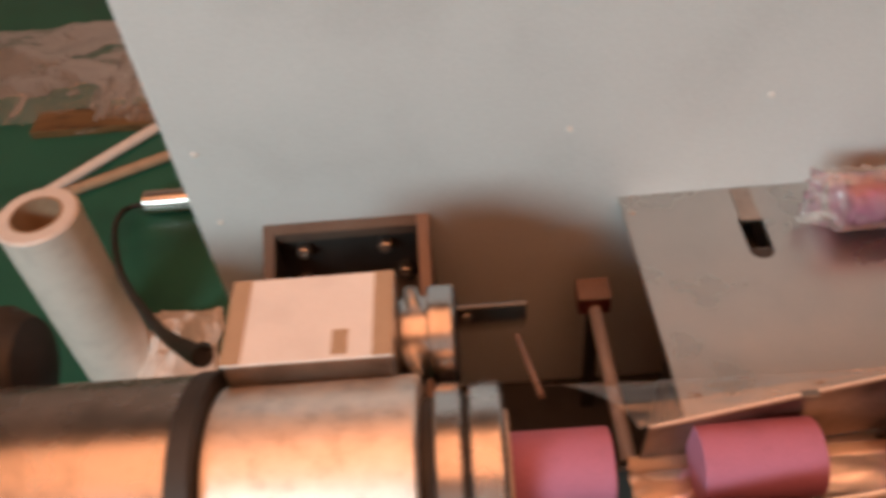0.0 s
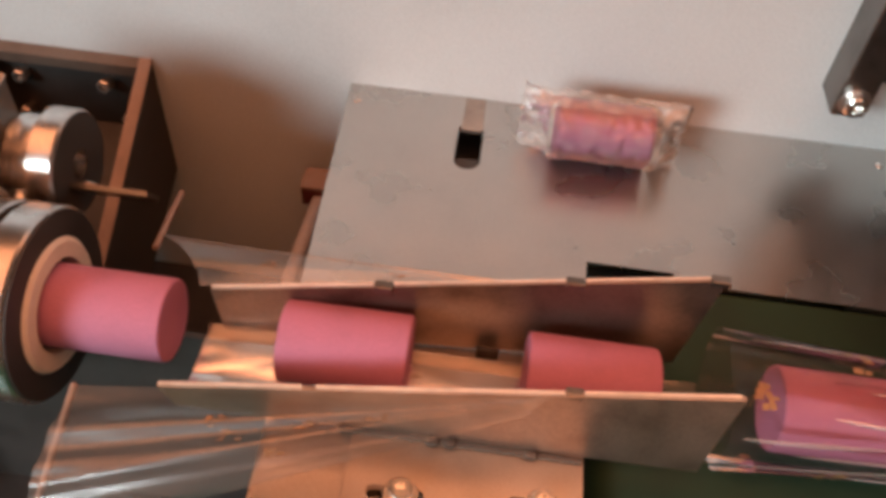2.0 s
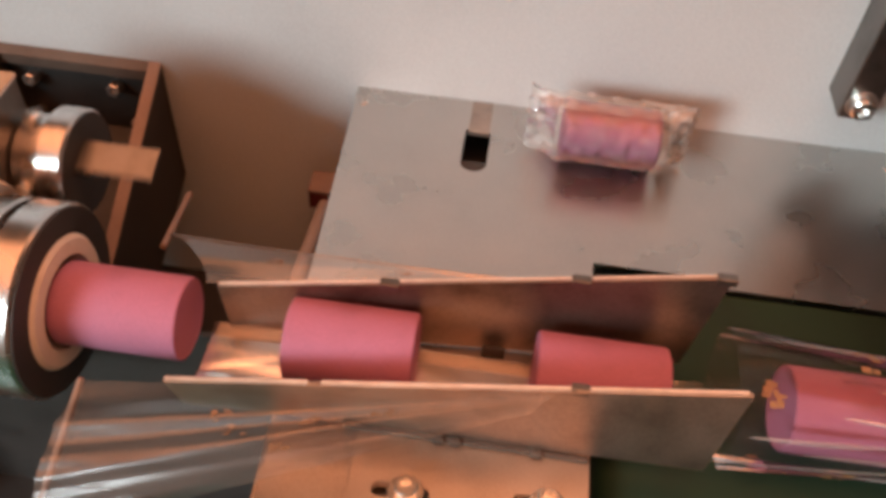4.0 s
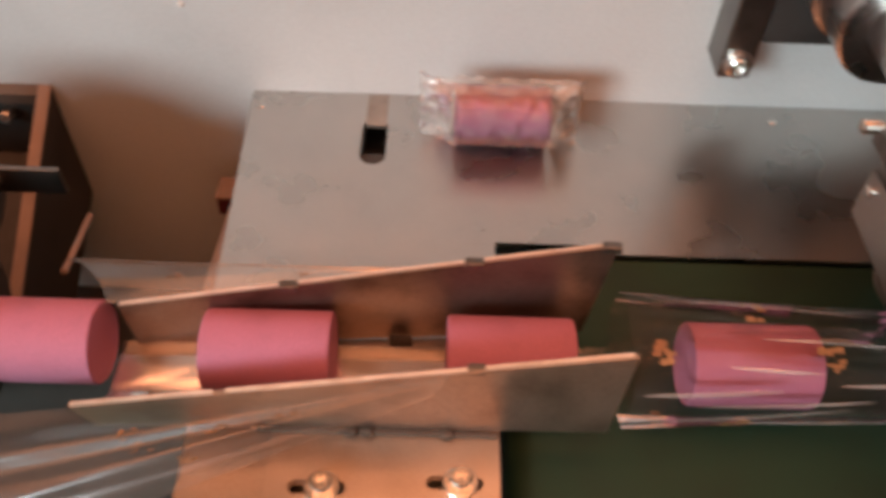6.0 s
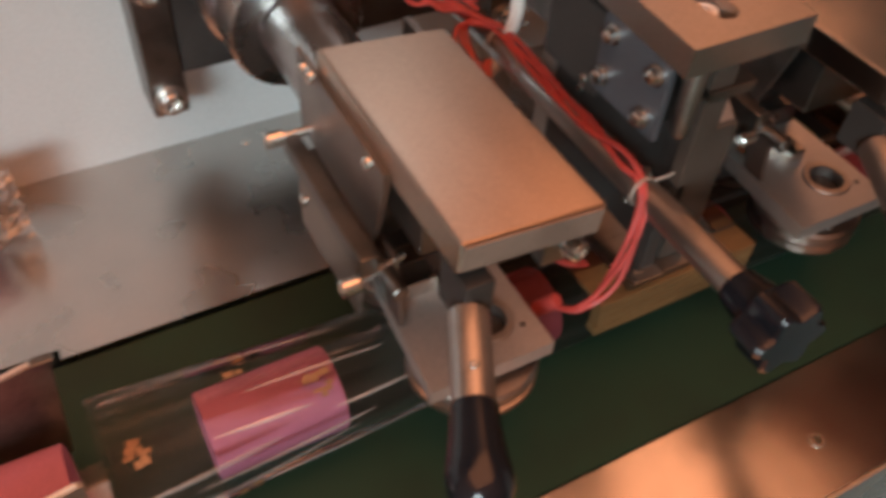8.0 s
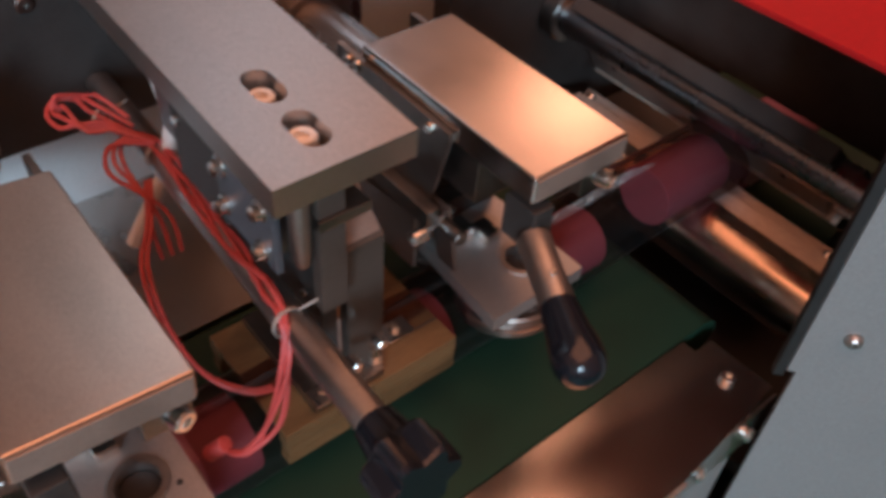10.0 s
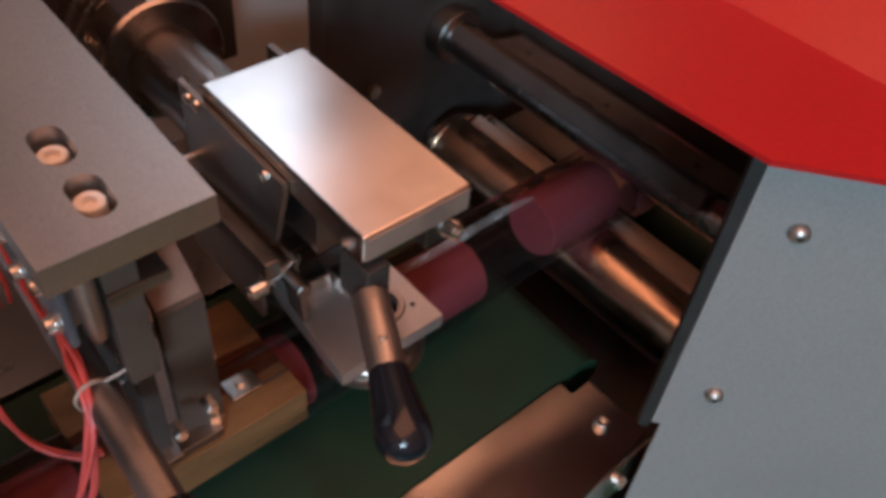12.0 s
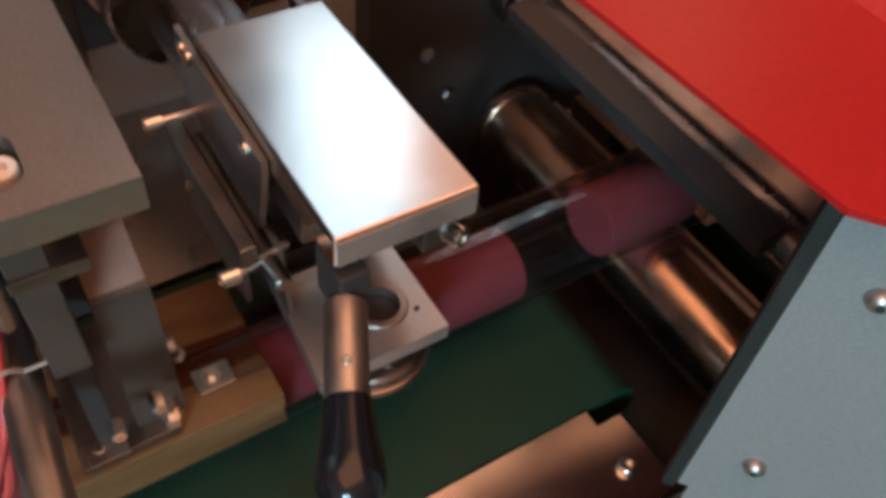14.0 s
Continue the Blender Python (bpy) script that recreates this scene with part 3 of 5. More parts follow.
def cutter_upper():
    t = thing("upper_cutter", "dark steel upper sealing jaw on a black shaft", "sealing jaw", "sealing jaws", (CUT_X, 0, UP_Z))
    part("shaft", bm_rod((0, -0.2750, 0), (0, -0.0535, 0), 0.0098, 40), SHAFT, t, "dark polished shaft")
    part("shaft_flange", bm_rod((0, -0.0640, 0), (0, -0.0535, 0), 0.0150, 40), STEEL_DARK, t, "dark bearing flange")

    def splayed(bm, side):
        """The side plates stand off the jaw at its tip and lean in towards the shaft."""
        bmesh.ops.rotate(bm, cent=(side * 0.0080, 0, -0.0395), matrix=Matrix.Rotation(radians(-16 * side), 3, "Y"), verts=bm.verts)
        bmesh.ops.translate(bm, vec=(side * 0.0045, 0, 0), verts=bm.verts)
        return bm
    plate = part("jaw_plate", splayed(bm_box(-0.0080, -0.0048, -0.2280, -0.0720, -0.0395, -0.0060, 0.0004), -1), GREY_STEEL, t, "brown-grey steel jaw side plate")
    far_plate = part("jaw_plate", splayed(bm_box(0.0048, 0.0080, -0.2280, -0.0720, -0.0395, -0.0060, 0.0004), 1), GREY_STEEL, t)
    jaw = part("jaw", bm_box(-0.0042, 0.0042, -0.2330, -0.0700, -0.0415, -0.009, 0.0006), JAW_STEEL, t, "brown serrated sealing jaw")
    for x in (-0.0032, -0.0011, 0.0011, 0.0032):
        part("serration", bm_box(x - 0.0006, x + 0.0006, -0.2330, -0.0700, -0.0424, -0.0414, 0.0002), JAW_STEEL, jaw)
    part("counter_block", bm_box(0.0010, 0.0100, -0.2300, -0.0720, 0.0040, 0.0180, 0.0008), BLACK, t, "black counter block")
    part("clamp_bar", bm_box(-0.0135, -0.0040, -0.2310, -0.0720, -0.0412, -0.0390, 0.0003), JAW_STEEL, t)
    for y in (-0.090, -0.146, -0.203):
        part("screw_hole", splayed(bm_rod((-0.0079, y, -0.0255), (-0.0082, y, -0.0255), 0.0018, 12, 0.0001), -1), BLACK, plate)
        part("screw_hole", splayed(bm_rod((0.0079, y, -0.0255), (0.0082, y, -0.0255), 0.0018, 12, 0.0001), 1), BLACK, far_plate)
    for y0, y1 in ((-0.132, -0.118), (-0.190, -0.178)):
        part("shim", splayed(bm_box(-0.0085, -0.0079, y0, y1, -0.0125, -0.0100, 0.0001), -1), ZINC, plate, "bright shim strip")
    part("end_block", bm_box(-0.0100, 0.0060, -0.2440, -0.2335, -0.0380, -0.016, 0.0010), ZINC, t, "bright end block")
    part("end_nut", bm_rod((-0.0102, -0.2390, -0.0320), (-0.0140, -0.2390, -0.0320), 0.0030, 6), ZINC, t)
    part("end_nut", bm_rod((-0.0102, -0.2385, -0.0215), (-0.0160, -0.2385, -0.0215), 0.0038, 6), ZINC, t)
    part("end_bolt", bm_lathe((0, -0.2385, -0.0378), (0, -0.2385, -0.06), [(0, 0), (0, 0.0052), (0.0012, 0.0052), (0.0012, 0.0040), (0.0044, 0.0040), (0.0050, 0.0032), (0.0050, 0.0018), (0.0035, 0.0016), (0.0035, 0)], 20), ZINC, t, "bright cap screw")
    part("end_arm", bm_box(-0.0035, 0.0035, -0.2440, -0.2335, -0.0160, 0.0, 0.0008), STEEL_DARK, t)
    return t


def cutter_lower():
    t = thing("lower_cutter", "brown steel lower roller with a sealing jaw", "sealing jaw", "sealing jaws", (CUT_X, 0, LOW_Z))
    bm = bmesh.new()
    n, r = 56, 0.0212
    rings = []
    for y in (-0.256, -0.066):
        ring = []
        for k in range(n):
            a = 2 * math.pi * k / n
            x, z = r * math.cos(a), r * math.sin(a)
            ring.append(bm.verts.new((x, y, min(z, 0.0140))))
        rings.append(ring)
    for k in range(n):
        bm.faces.new((rings[0][k], rings[0][(k + 1) % n], rings[1][(k + 1) % n], rings[1][k]))
    bm.faces.new(rings[0])
    bm.faces.new(rings[1][::-1])
    body = part("roller", bm, BRASS, t, "polished brown roller body")
    part("end_ring", bm_pipe((0, -0.0705, 0), (0, -0.0655, 0), 0.0222, 0.0190, 40, 0.0004), BRASS, body)
    jaw = part("jaw", bm_box(-0.0045, 0.0045, -0.2460, -0.0720, 0.0138, 0.0272, 0.0006), JAW_STEEL, t, "brown sealing jaw")
    for x in (-0.0034, -0.0011, 0.0011, 0.0034):
        part("serration", bm_box(x - 0.0006, x + 0.0006, -0.2460, -0.0720, 0.0271, 0.0280, 0.0002), JAW_STEEL, jaw)
    part("jaw_rail", bm_box(-0.0110, -0.0052, -0.2480, -0.0720, 0.0138, 0.0225, 0.0006), JAW_STEEL, t)
    part("jaw_rail", bm_box(0.0052, 0.0110, -0.2480, -0.0720, 0.0138, 0.0225, 0.0006), JAW_STEEL, t)
    for x in (-0.0080, 0.0080):
        bolt("rail_bolt", (x, -0.2400, 0.0225), (0, 0, 1), 0.0030, 0.0030, t)
        bolt("rail_bolt", (x, -0.0800, 0.0225), (0, 0, 1), 0.0030, 0.0030, t)
    part("axle", bm_rod((0, -0.2750, 0), (0, -0.0535, 0), 0.010, 20), STEEL_DARK, t)
    return t


UPPER, LOWER = cutter_upper(), cutter_lower()


# ---- film wheels heads ----
WHEELS = []


def wheel(at, spin, k):
    t = thing("sealing_wheel", "ribbed steel film sealing wheel", "wheel", "film sealing wheels", at)
    rim = part("rim", bm_lathe((0, 0, 0), (0, 0, 1), [(0, 0)] + [(z, r * k) for z, r in ((0, 0.0235), (0.0012, 0.0247), (0.0040, 0.0247), (0.0046, 0.0230), (0.0070, 0.0230), (0.0076, 0.0247), (0.0104, 0.0247), (0.0116, 0.0235), (0.0116, 0.0140))] + [(0.0150, 0.0138 * k), (0.0150, 0)], 40), WHEEL_STEEL, t, "brown grooved rim")
    for n in range(3):
        x, y = 0.0185 * k * math.cos(2 * math.pi * n / 3), 0.0185 * k * math.sin(2 * math.pi * n / 3)
        part("hub_screw", bm_rod((x, y, 0.0115), (x, y, 0.0128), 0.002, 12, 0.0003), STEEL_DARK, rim)
    WHEELS.append((t, spin / k))
    return t


def head(dx, dy, x0, x1, lean, bright):
    """Film wheel head: rigid arm on a shaft from the back panel, a top plate, wheels below and a pressing lever."""
    t = thing("wheel_head", "aluminium film wheel head with a top plate" if not bright else "bright aluminium film wheel head with a top plate", "machine head", "film wheel heads", (dx, dy, 0))
    top = bm_box(x0, x1, -0.2070, -0.1110, 0.1102, 0.1212, 0.0011, 3)
    bmesh.ops.rotate(top, cent=((x0 + x1) / 2, 0, 0.1207), matrix=Matrix.Rotation(radians(lean), 3, "Y"), verts=top.verts)
    part("top_plate", top, ALU_BRIGHT if bright else ALU_TAN, t, "flat aluminium cover plate")
    face = bm_box(x0 + 0.0010, x1 - 0.0010, -0.2076, -0.2066, 0.1112, 0.1201, 0.0003)
    bmesh.ops.rotate(face, cent=((x0 + x1) / 2, 0, 0.1207), matrix=Matrix.Rotation(radians(lean), 3, "Y"), verts=face.verts)
    part("plate_edge", face, SAWN, t, "dull sawn plate edge")
    part("body", bm_box(0.2710, 0.3090, -0.1760, -0.1110, 0.0860, 0.1070, 0.0008), STEEL_DARK, t)
    part("front_block", bm_box(0.2960, 0.3105, -0.2030, -0.1770, 0.0960, 0.1072, 0.0008), STEEL_DARK, t)
    part("side_plate", bm_sheet([[(-0.098, 0.1165), (-0.1668, 0.1150), (-0.1668, 0.1100), (-0.1580, 0.0790), (-0.1500, 0.0755), (-0.098, 0.0840)]], x0 - 0.0024, x0 - 0.0004, "x"), SIDE_STEEL, t, "dull steel side plate")
    part("side_plate", bm_sheet([[(-0.085, 0.1085), (-0.178, 0.1085), (-0.170, 0.0860), (-0.150, 0.0700), (-0.110, 0.0640), (-0.085, 0.0700)]], 0.3095, 0.3122, "x"), STEEL_DARK, t)
    part("gusset", bm_sheet([[(-0.1560, 0.0800), (-0.1680, 0.0800), (-0.1740, 0.0520), (-0.1640, 0.0520)]], 0.2655, 0.2672, "x"), SIDE_STEEL, t)
    part("spring_bar", bm_box(0.2530, 0.2590, -0.1710, -0.1040, 0.0790, 0.0870, 0.001), STEEL_DARK, t, "dark spring bar")
    part("spring_bar", bm_rod((0.2625, -0.180, 0.0760), (0.2625, -0.106, 0.0760), 0.003, 16), STEEL_DARK, t)
    part("wheel_guard", bm_sheet([[(-0.110, 0.0700), (-0.160, 0.0760), (-0.1600, 0.0480), (-0.110, 0.0480)]], 0.2560, 0.2580, "x"), SIDE_STEEL, t, "dull steel wheel guard")
    bolt("guard_screw", (0.2560, -0.1155, 0.0640), (-1, 0, 0), 0.0024, 0.0018, t)
    part("base_plate", bm_sheet([[(0.2630, -0.2015), (0.3100, -0.2015), (0.3100, -0.1480), (0.2668, -0.1480)], [(0.2935 + 0.0100 * math.cos(k * math.pi / 14), -0.1835 + 0.0100 * math.sin(k * math.pi / 14)) for k in range(28)]], 0.0440, 0.0507, "z"), ALU_SEMI if bright else ALU, t, "aluminium bearing plate with a bore")
    part("bearing", bm_pipe((0.2935, -0.1835, 0.0420), (0.2935, -0.1835, 0.0515), 0.0098, 0.0072, 32, 0.0004), SATIN, t, "ball bearing ring")
    part("spindle", bm_rod((0.2935, -0.1835, 0.0380), (0.2935, -0.1835, 0.0470), 0.0071, 24), BLACK, t)
    part("back_plate", bm_box(0.2672, 0.3096, -0.1475, -0.1120, 0.0425, 0.0600, 0.0008), STEEL_DARK, t)
    part("column", bm_box(0.2740, 0.3060, -0.1400, -0.1150, 0.0600, 0.0860, 0.0008), STEEL_DARK, t)
    part("hinge_block", bm_box(0.2690, 0.2850, -0.1640, -0.1540, 0.0502, 0.0580, 0.0012), ZINC, t, "bright hinge block")
    part("hinge_block", bm_box(0.2860, 0.2940, -0.1700, -0.1590, 0.0502, 0.0560, 0.0012), ZINC, t)
    for a, b in (((0.2700, -0.1660, 0.0780), (0.2500, -0.1712, 0.0780)), ((0.2660, -0.1046, 0.0861), (0.2510, -0.1046, 0.0861))):
        part("adjusting_screw", bm_rod(a, b, 0.0016, 12), ZINC, t)
        bolt("screw_head", b, (-1, 0, 0), 0.0029, 0.0042, t)
    for y, z in ((-0.1565, 0.1120), (-0.1060, 0.1130), (-0.1120, 0.1135)):
        bolt("side_screw", (x0 - 0.0024, y, z), (-1, 0, 0), 0.0024, 0.0018, t)
    bolt("front_screw", (0.3050, -0.2030, 0.1020), (0.3, -1, 0), 0.0036, 0.0050, t)
    part("oil_hole", bm_rod((0.3040, -0.1905, 0.0500), (0.3040, -0.1905, 0.0510), 0.0011, 12, 0.0001), BLACK, t)
    lever = part("lever_arm", bm_box(0.2670, 0.2765, -0.2090, -0.1940, 0.0890, 0.1070, 0.001), BLACK, t, "black lever arm")
    a, b, c = Vector((0.2690, -0.2080, 0.0955)), Vector((0.2572, -0.2325, 0.0925)), Vector((0.2460, -0.2565, 0.0890))
    d = (c - a).normalized()
    tube = part("lever_tube", bm_rod(a, b + d * 0.002, 0.0060, 24), SATIN, t, "bright steel lever tube")
    bolt("tube_screw", a + (b - a) * 0.75 + Vector((0, 0, 0.0056)), (0, 0, 1), 0.0013, 0.0012, tube)
    part("knob", bm_lathe(b, c, [(0, 0), (0, 0.0058), (0.002, 0.0064), (0.010, 0.0072), (0.016, 0.0082), (0.020, 0.0087), (0.0235, 0.0084), (0.0262, 0.0073), (0.0282, 0.0056), (0.0295, 0.0032), (0.0300, 0)], 32), BLACK_GLOSS, tube, "glossy black plastic knob")
    part("shaft", bm_rod((0.2810, -0.0300, 0.0920), (0.2810, -0.1120, 0.0920), 0.0158, 36), SHAFT_STEEL, t, "turned steel shaft")
    part("shaft_collar", bm_lathe((0.2810, -0.0100, 0.0920), (0.2810, -0.06, 0.0920), [(0, 0), (0, 0.0300), (0.010, 0.0300), (0.011, 0.0280), (0.018, 0.0280), (0.019, 0.0250), (0.023, 0.0250), (0.024, 0.0280), (0.0395, 0.0280), (0.0410, 0.0268), (0.0410, 0.0185), (0.0395, 0.0180), (0.0395, 0)], 48), SHAFT_STEEL, t, "stepped bearing collar")
    part("grub_screw", bm_rod((0.2810, -0.045, 0.118), (0.2810, -0.045, 0.1215), 0.003, 12), ZINC, t)
    k = 0.90 if bright else 0.96
    wheel((dx + 0.2890, dy - 0.1600 - 0.0252 * k, 0.0285), 1, k)
    wheel((dx + 0.2890, dy - 0.1600 + 0.0252 * k, 0.0285), -1, k)
    return t


head(0.0, 0.0, 0.2652, 0.3122, 5.0, False)
head(0.1645, 0.0030, 0.2667, 0.3105, 0.0, True)


def bracket(x0, x1, edge_x):
    t = thing("shaft_bracket", "black cast shaft bracket bolted to the panel", "bracket", "shaft brackets", (0, WALL_Y, 0))
    part("plate", bm_box(x0, x1, -0.022, -0.0005, 0.054, 0.168, 0.002), BLACK, t)
    part("ear", bm_box(edge_x, edge_x + 0.0160, -0.0235, -0.0005, 0.0350, 0.172, 0.0015), STEEL_DARK, t, "dark steel ear with cap screws")
    for z in (0.0440, 0.0980, 0.152):
        part("washer", bm_pipe((edge_x + 0.0080, -0.0234, z), (edge_x + 0.0080, -0.0246, z), 0.0072, 0.0030, 24, 0.0002), SATIN, t)
        bolt("cap_screw", (edge_x + 0.0080, -0.0244, z), (0, -1, 0), 0.0056, 0.0048, t)
    for x, z in ((x1 - 0.02, 0.095), (x1 - 0.055, 0.12), (x1 - 0.03, 0.15)):
        bolt("cap_screw", (x, -0.022, z), (0, -1, 0), 0.0035, 0.003, t, STEEL_DARK)
    return t


bracket(0.2410, 0.395, 0.2250)
bracket(0.4000, 0.500, 0.3960)


# ---- heater unit between the heads ----
def heater():
    t = thing("heater_unit", "film heater with an aluminium cover and two slotted bolts", "heater", at=(0.372, -0.12, 0.036))
    ox, oy, oz = 0.372, -0.12, 0.036

    def p(name, bm, mat, label=""):
        bmesh.ops.translate(bm, vec=(-ox, -oy, -oz), verts=bm.verts)
        return part(name, bm, mat, t, label)
    slots = [oblong(0.3675, -0.1505, 0.0098, 0.0175), oblong(0.3675, -0.1735, 0.0098, 0.0175)]
    cover = bm_sheet([rect(0.3465, 0.3935, -0.1905, -0.030), *slots], 0.1390, 0.1492, "z")
    bmesh.ops.rotate(cover, cent=(0.37, -0.1905, 0.1492), matrix=Matrix.Rotation(radians(2.2), 3, "X"), verts=cover.verts)
    p("cover", cover, ALU_DULL, "aluminium cover with two oblong slots")
    for y in (-0.1480, -0.1710):
        p("slot_bolt", bm_lathe((0.3675, y, 0.1300), (0.3675, y, 0.1460), [(0, 0), (0, 0.0045), (0.0152, 0.0045), (0.0160, 0.0040), (0.0160, 0.0022), (0.0140, 0.0020), (0.0140, 0)], 20), WHITE, "pale slotted bolt head")
    p("slot_floor", bm_box(0.3600, 0.3780, -0.19, -0.14, 0.126, 0.1300, 0.0005), STEEL_DARK)
    p("rail", bm_box(0.3530, 0.3580, -0.178, -0.10, 0.112, 0.1362, 0.0005), STEEL_DARK)
    p("leg", bm_box(0.3605, 0.3700, -0.1885, -0.1830, 0.0900, 0.1388, 0.0006), LEG_STEEL, "dull metal leg")
    p("leg_stem", bm_box(0.3630, 0.3690, -0.1825, -0.1760, 0.0400, 0.1388, 0.0006), BLACK)
    p("spring_cup", bm_lathe((0.3565, -0.1850, 0.1120), (0.3565, -0.1850, 0.2), [(0, 0), (0, 0.0022), (0.003, 0.0031), (0.010, 0.0034), (0.0255, 0.0034), (0.0270, 0.0026), (0.0270, 0)], 24), SIDE_STEEL, "steel spring cup")
    p("leg", bm_box(0.3640, 0.3725, -0.1100, -0.1000, 0.0500, 0.1362, 0.0008), ALU)
    p("guide_block", bm_sheet([[(-0.1800, 0.0400), (-0.1800, 0.1020), (-0.1785, 0.1026), (-0.1655, 0.1140), (-0.1590, 0.1140), (-0.1590, 0.1120), (-0.1660, 0.1110), (-0.1755, 0.1005), (-0.1755, 0.0400)]], 0.3745, 0.3895, "x"), LEG_STEEL, "bent dull metal guide block")
    p("guide_lip", bm_sheet([[(-0.1786, 0.1034), (-0.1656, 0.1150), (-0.1640, 0.1142), (-0.1770, 0.1028)]], 0.3747, 0.3893, "x"), RIM_TAN, "tan guide lip")
    p("guide_ear", bm_box(0.3790, 0.3880, -0.1665, -0.1640, 0.1142, 0.1185, 0.0005), RIM_TAN)
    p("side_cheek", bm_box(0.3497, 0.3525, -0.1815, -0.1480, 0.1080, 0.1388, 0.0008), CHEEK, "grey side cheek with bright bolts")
    p("back_cheek", bm_box(0.3640, 0.3670, -0.1790, -0.1105, 0.0500, 0.1360, 0.0008), BLACK, "black back cheek")
    relay = p("relay_block", bm_box(0.3500, 0.3625, -0.1500, -0.1180, 0.1040, 0.1355, 0.0012), BLACK, "dark relay block")
    for y, z in ((-0.1440, 0.1085), (-0.1240, 0.1300)):
        screw = bm_rod((0.3502, y, z), (0.3484, y, z), 0.0020, 14, 0.0004)
        bmesh.ops.translate(screw, vec=(-ox, -oy, -oz), verts=screw.verts)
        part("terminal_screw", screw, ZINC, relay)
    for y, z in ((-0.1765, 0.131), (-0.1750, 0.114), (-0.1540, 0.132), (-0.1530, 0.116)):
        p("cheek_bolt", bm_lathe((0.3499, y, z), (0.34, y, z), [(0, 0), (0, 0.0036), (0.0012, 0.0036), (0.0014, 0.0027), (0.0036, 0.0025), (0.0042, 0.0016), (0.0042, 0)], 16), ZINC)
    for y, z in ((-0.140, 0.118), (-0.172, 0.084), (-0.150, 0.080), (-0.128, 0.090), (-0.165, 0.064)):
        p("cheek_screw", bm_rod((0.3642, y, z), (0.3622, y, z), 0.0016, 10, 0.0004), ZINC)
    for x, y, a in ((0.3870, -0.1710, (1, 0, 0)), (0.3690, -0.1885, (0, -1, 0)), (0.3815, -0.1855, (0, -1, 0))):
        bolt_bm = bm_rod((x, y, 0.062), (x + a[0] * 0.006, y + a[1] * 0.006, 0.062), 0.0024, 6)
        p("side_bolt", bolt_bm, ZINC)
    for y0, y1, side in ((-0.1880, -0.1602, -0.1825), (-0.1597, -0.1320, -0.1375)):
        board = p("board", bm_box(0.3425, 0.4190, y0, y1, 0.0343, 0.0365, 0.0006), WOOD, "brown layered heater board")
        lo, hi = (y0, side) if side < -0.16 else (side, y1)
        for n in range(3):
            z = 0.0186 + 0.0052 * n
            layer = bm_box(0.3425 + 0.0004 * (n % 2), 0.4190 - 0.0004 * (n % 2), lo, hi, z, z + 0.0050, 0.0005)
            bmesh.ops.translate(layer, vec=(-ox, -oy, -oz), verts=layer.verts)
            part("layer", layer, WOOD, board)
    p("seam_strip", bm_box(0.4040, 0.4185, -0.1760, -0.1750, 0.0364, 0.0368, 0.0001), BLACK)
    p("heater_plate", bm_box(0.3560, 0.3860, -0.1860, -0.134, 0.0368, 0.0405, 0.0005), STEEL_DARK)
    p("foil_tab", bm_box(0.3950, 0.4075, -0.1765, -0.1670, 0.0368, 0.0378, 0.0002), ALU_BRIGHT)
    p("clamp_tab", bm_box(0.3560, 0.3700, -0.1875, -0.1790, 0.0406, 0.0420, 0.0003), STEEL, "steel clamp tab")
    for x, y, h in ((0.3848, -0.1811, 0.012), (0.3800, -0.1740, 0.010), (0.3620, -0.1820, 0.006), (0.401, -0.171, 0.003), (0.3930, -0.160, 0.008)):
        p("stud", bm_lathe((x, y, 0.0366), (x, y, 0.0366 + h), [(0, 0), (0, 0.0036), (h * 0.45, 0.0036), (h * 0.45, 0.0020), (h, 0.0020), (h, 0)], 6), ZINC)
    p("hanger", bm_box(0.3700, 0.3850, -0.10, -0.0098, 0.100, 0.136, 0.001), BLACK)
    p("hanger_column", bm_box(0.3675, 0.385, -0.128, -0.1105, 0.0368, 0.1362, 0.001), BLACK)
    return t


heater()


def pull_rod():
    t = thing("pull_rod", "steel pull rod with a black star knob", "rod", at=(0.3600, -0.02, 0.0770))
    end = Vector((-0.0098, -0.2120, 0.0123))
    d = end.normalized()
    part("rod", bm_rod(-d * 0.010, end, 0.0055, 24), SATIN, t, "bright steel rod")
    u = Vector((1, 0, 0))
    u = (u - d * u.dot(d)).normalized()
    v = d.cross(u)
    bm = bmesh.new()
    rings = []
    for dist, r in ((-0.002, 0.0066), (0.008, 0.0084), (0.0095, 0.0105), (0.011, 0.0114), (0.021, 0.0114), (0.0225, 0.0104), (0.0225, 0.004)):
        wave = 0.17 if r > 0.010 else 0.0
        rings.append([bm.verts.new(end + d * dist + (u * math.cos(a * math.pi / 24) + v * math.sin(a * math.pi / 24)) * r * (1 + wave * math.cos(6 * a * math.pi / 24))) for a in range(48)])
    for p, q in zip(rings, rings[1:]):
        for k in range(48):
            bm.faces.new((p[k], p[(k + 1) % 48], q[(k + 1) % 48], q[k]))
    bm.faces.new(rings[0])
    bm.faces.new(rings[-1])
    part("star_knob", bm, BLACK_GLOSS, t, "black plastic star knob")
    return t


pull_rod()


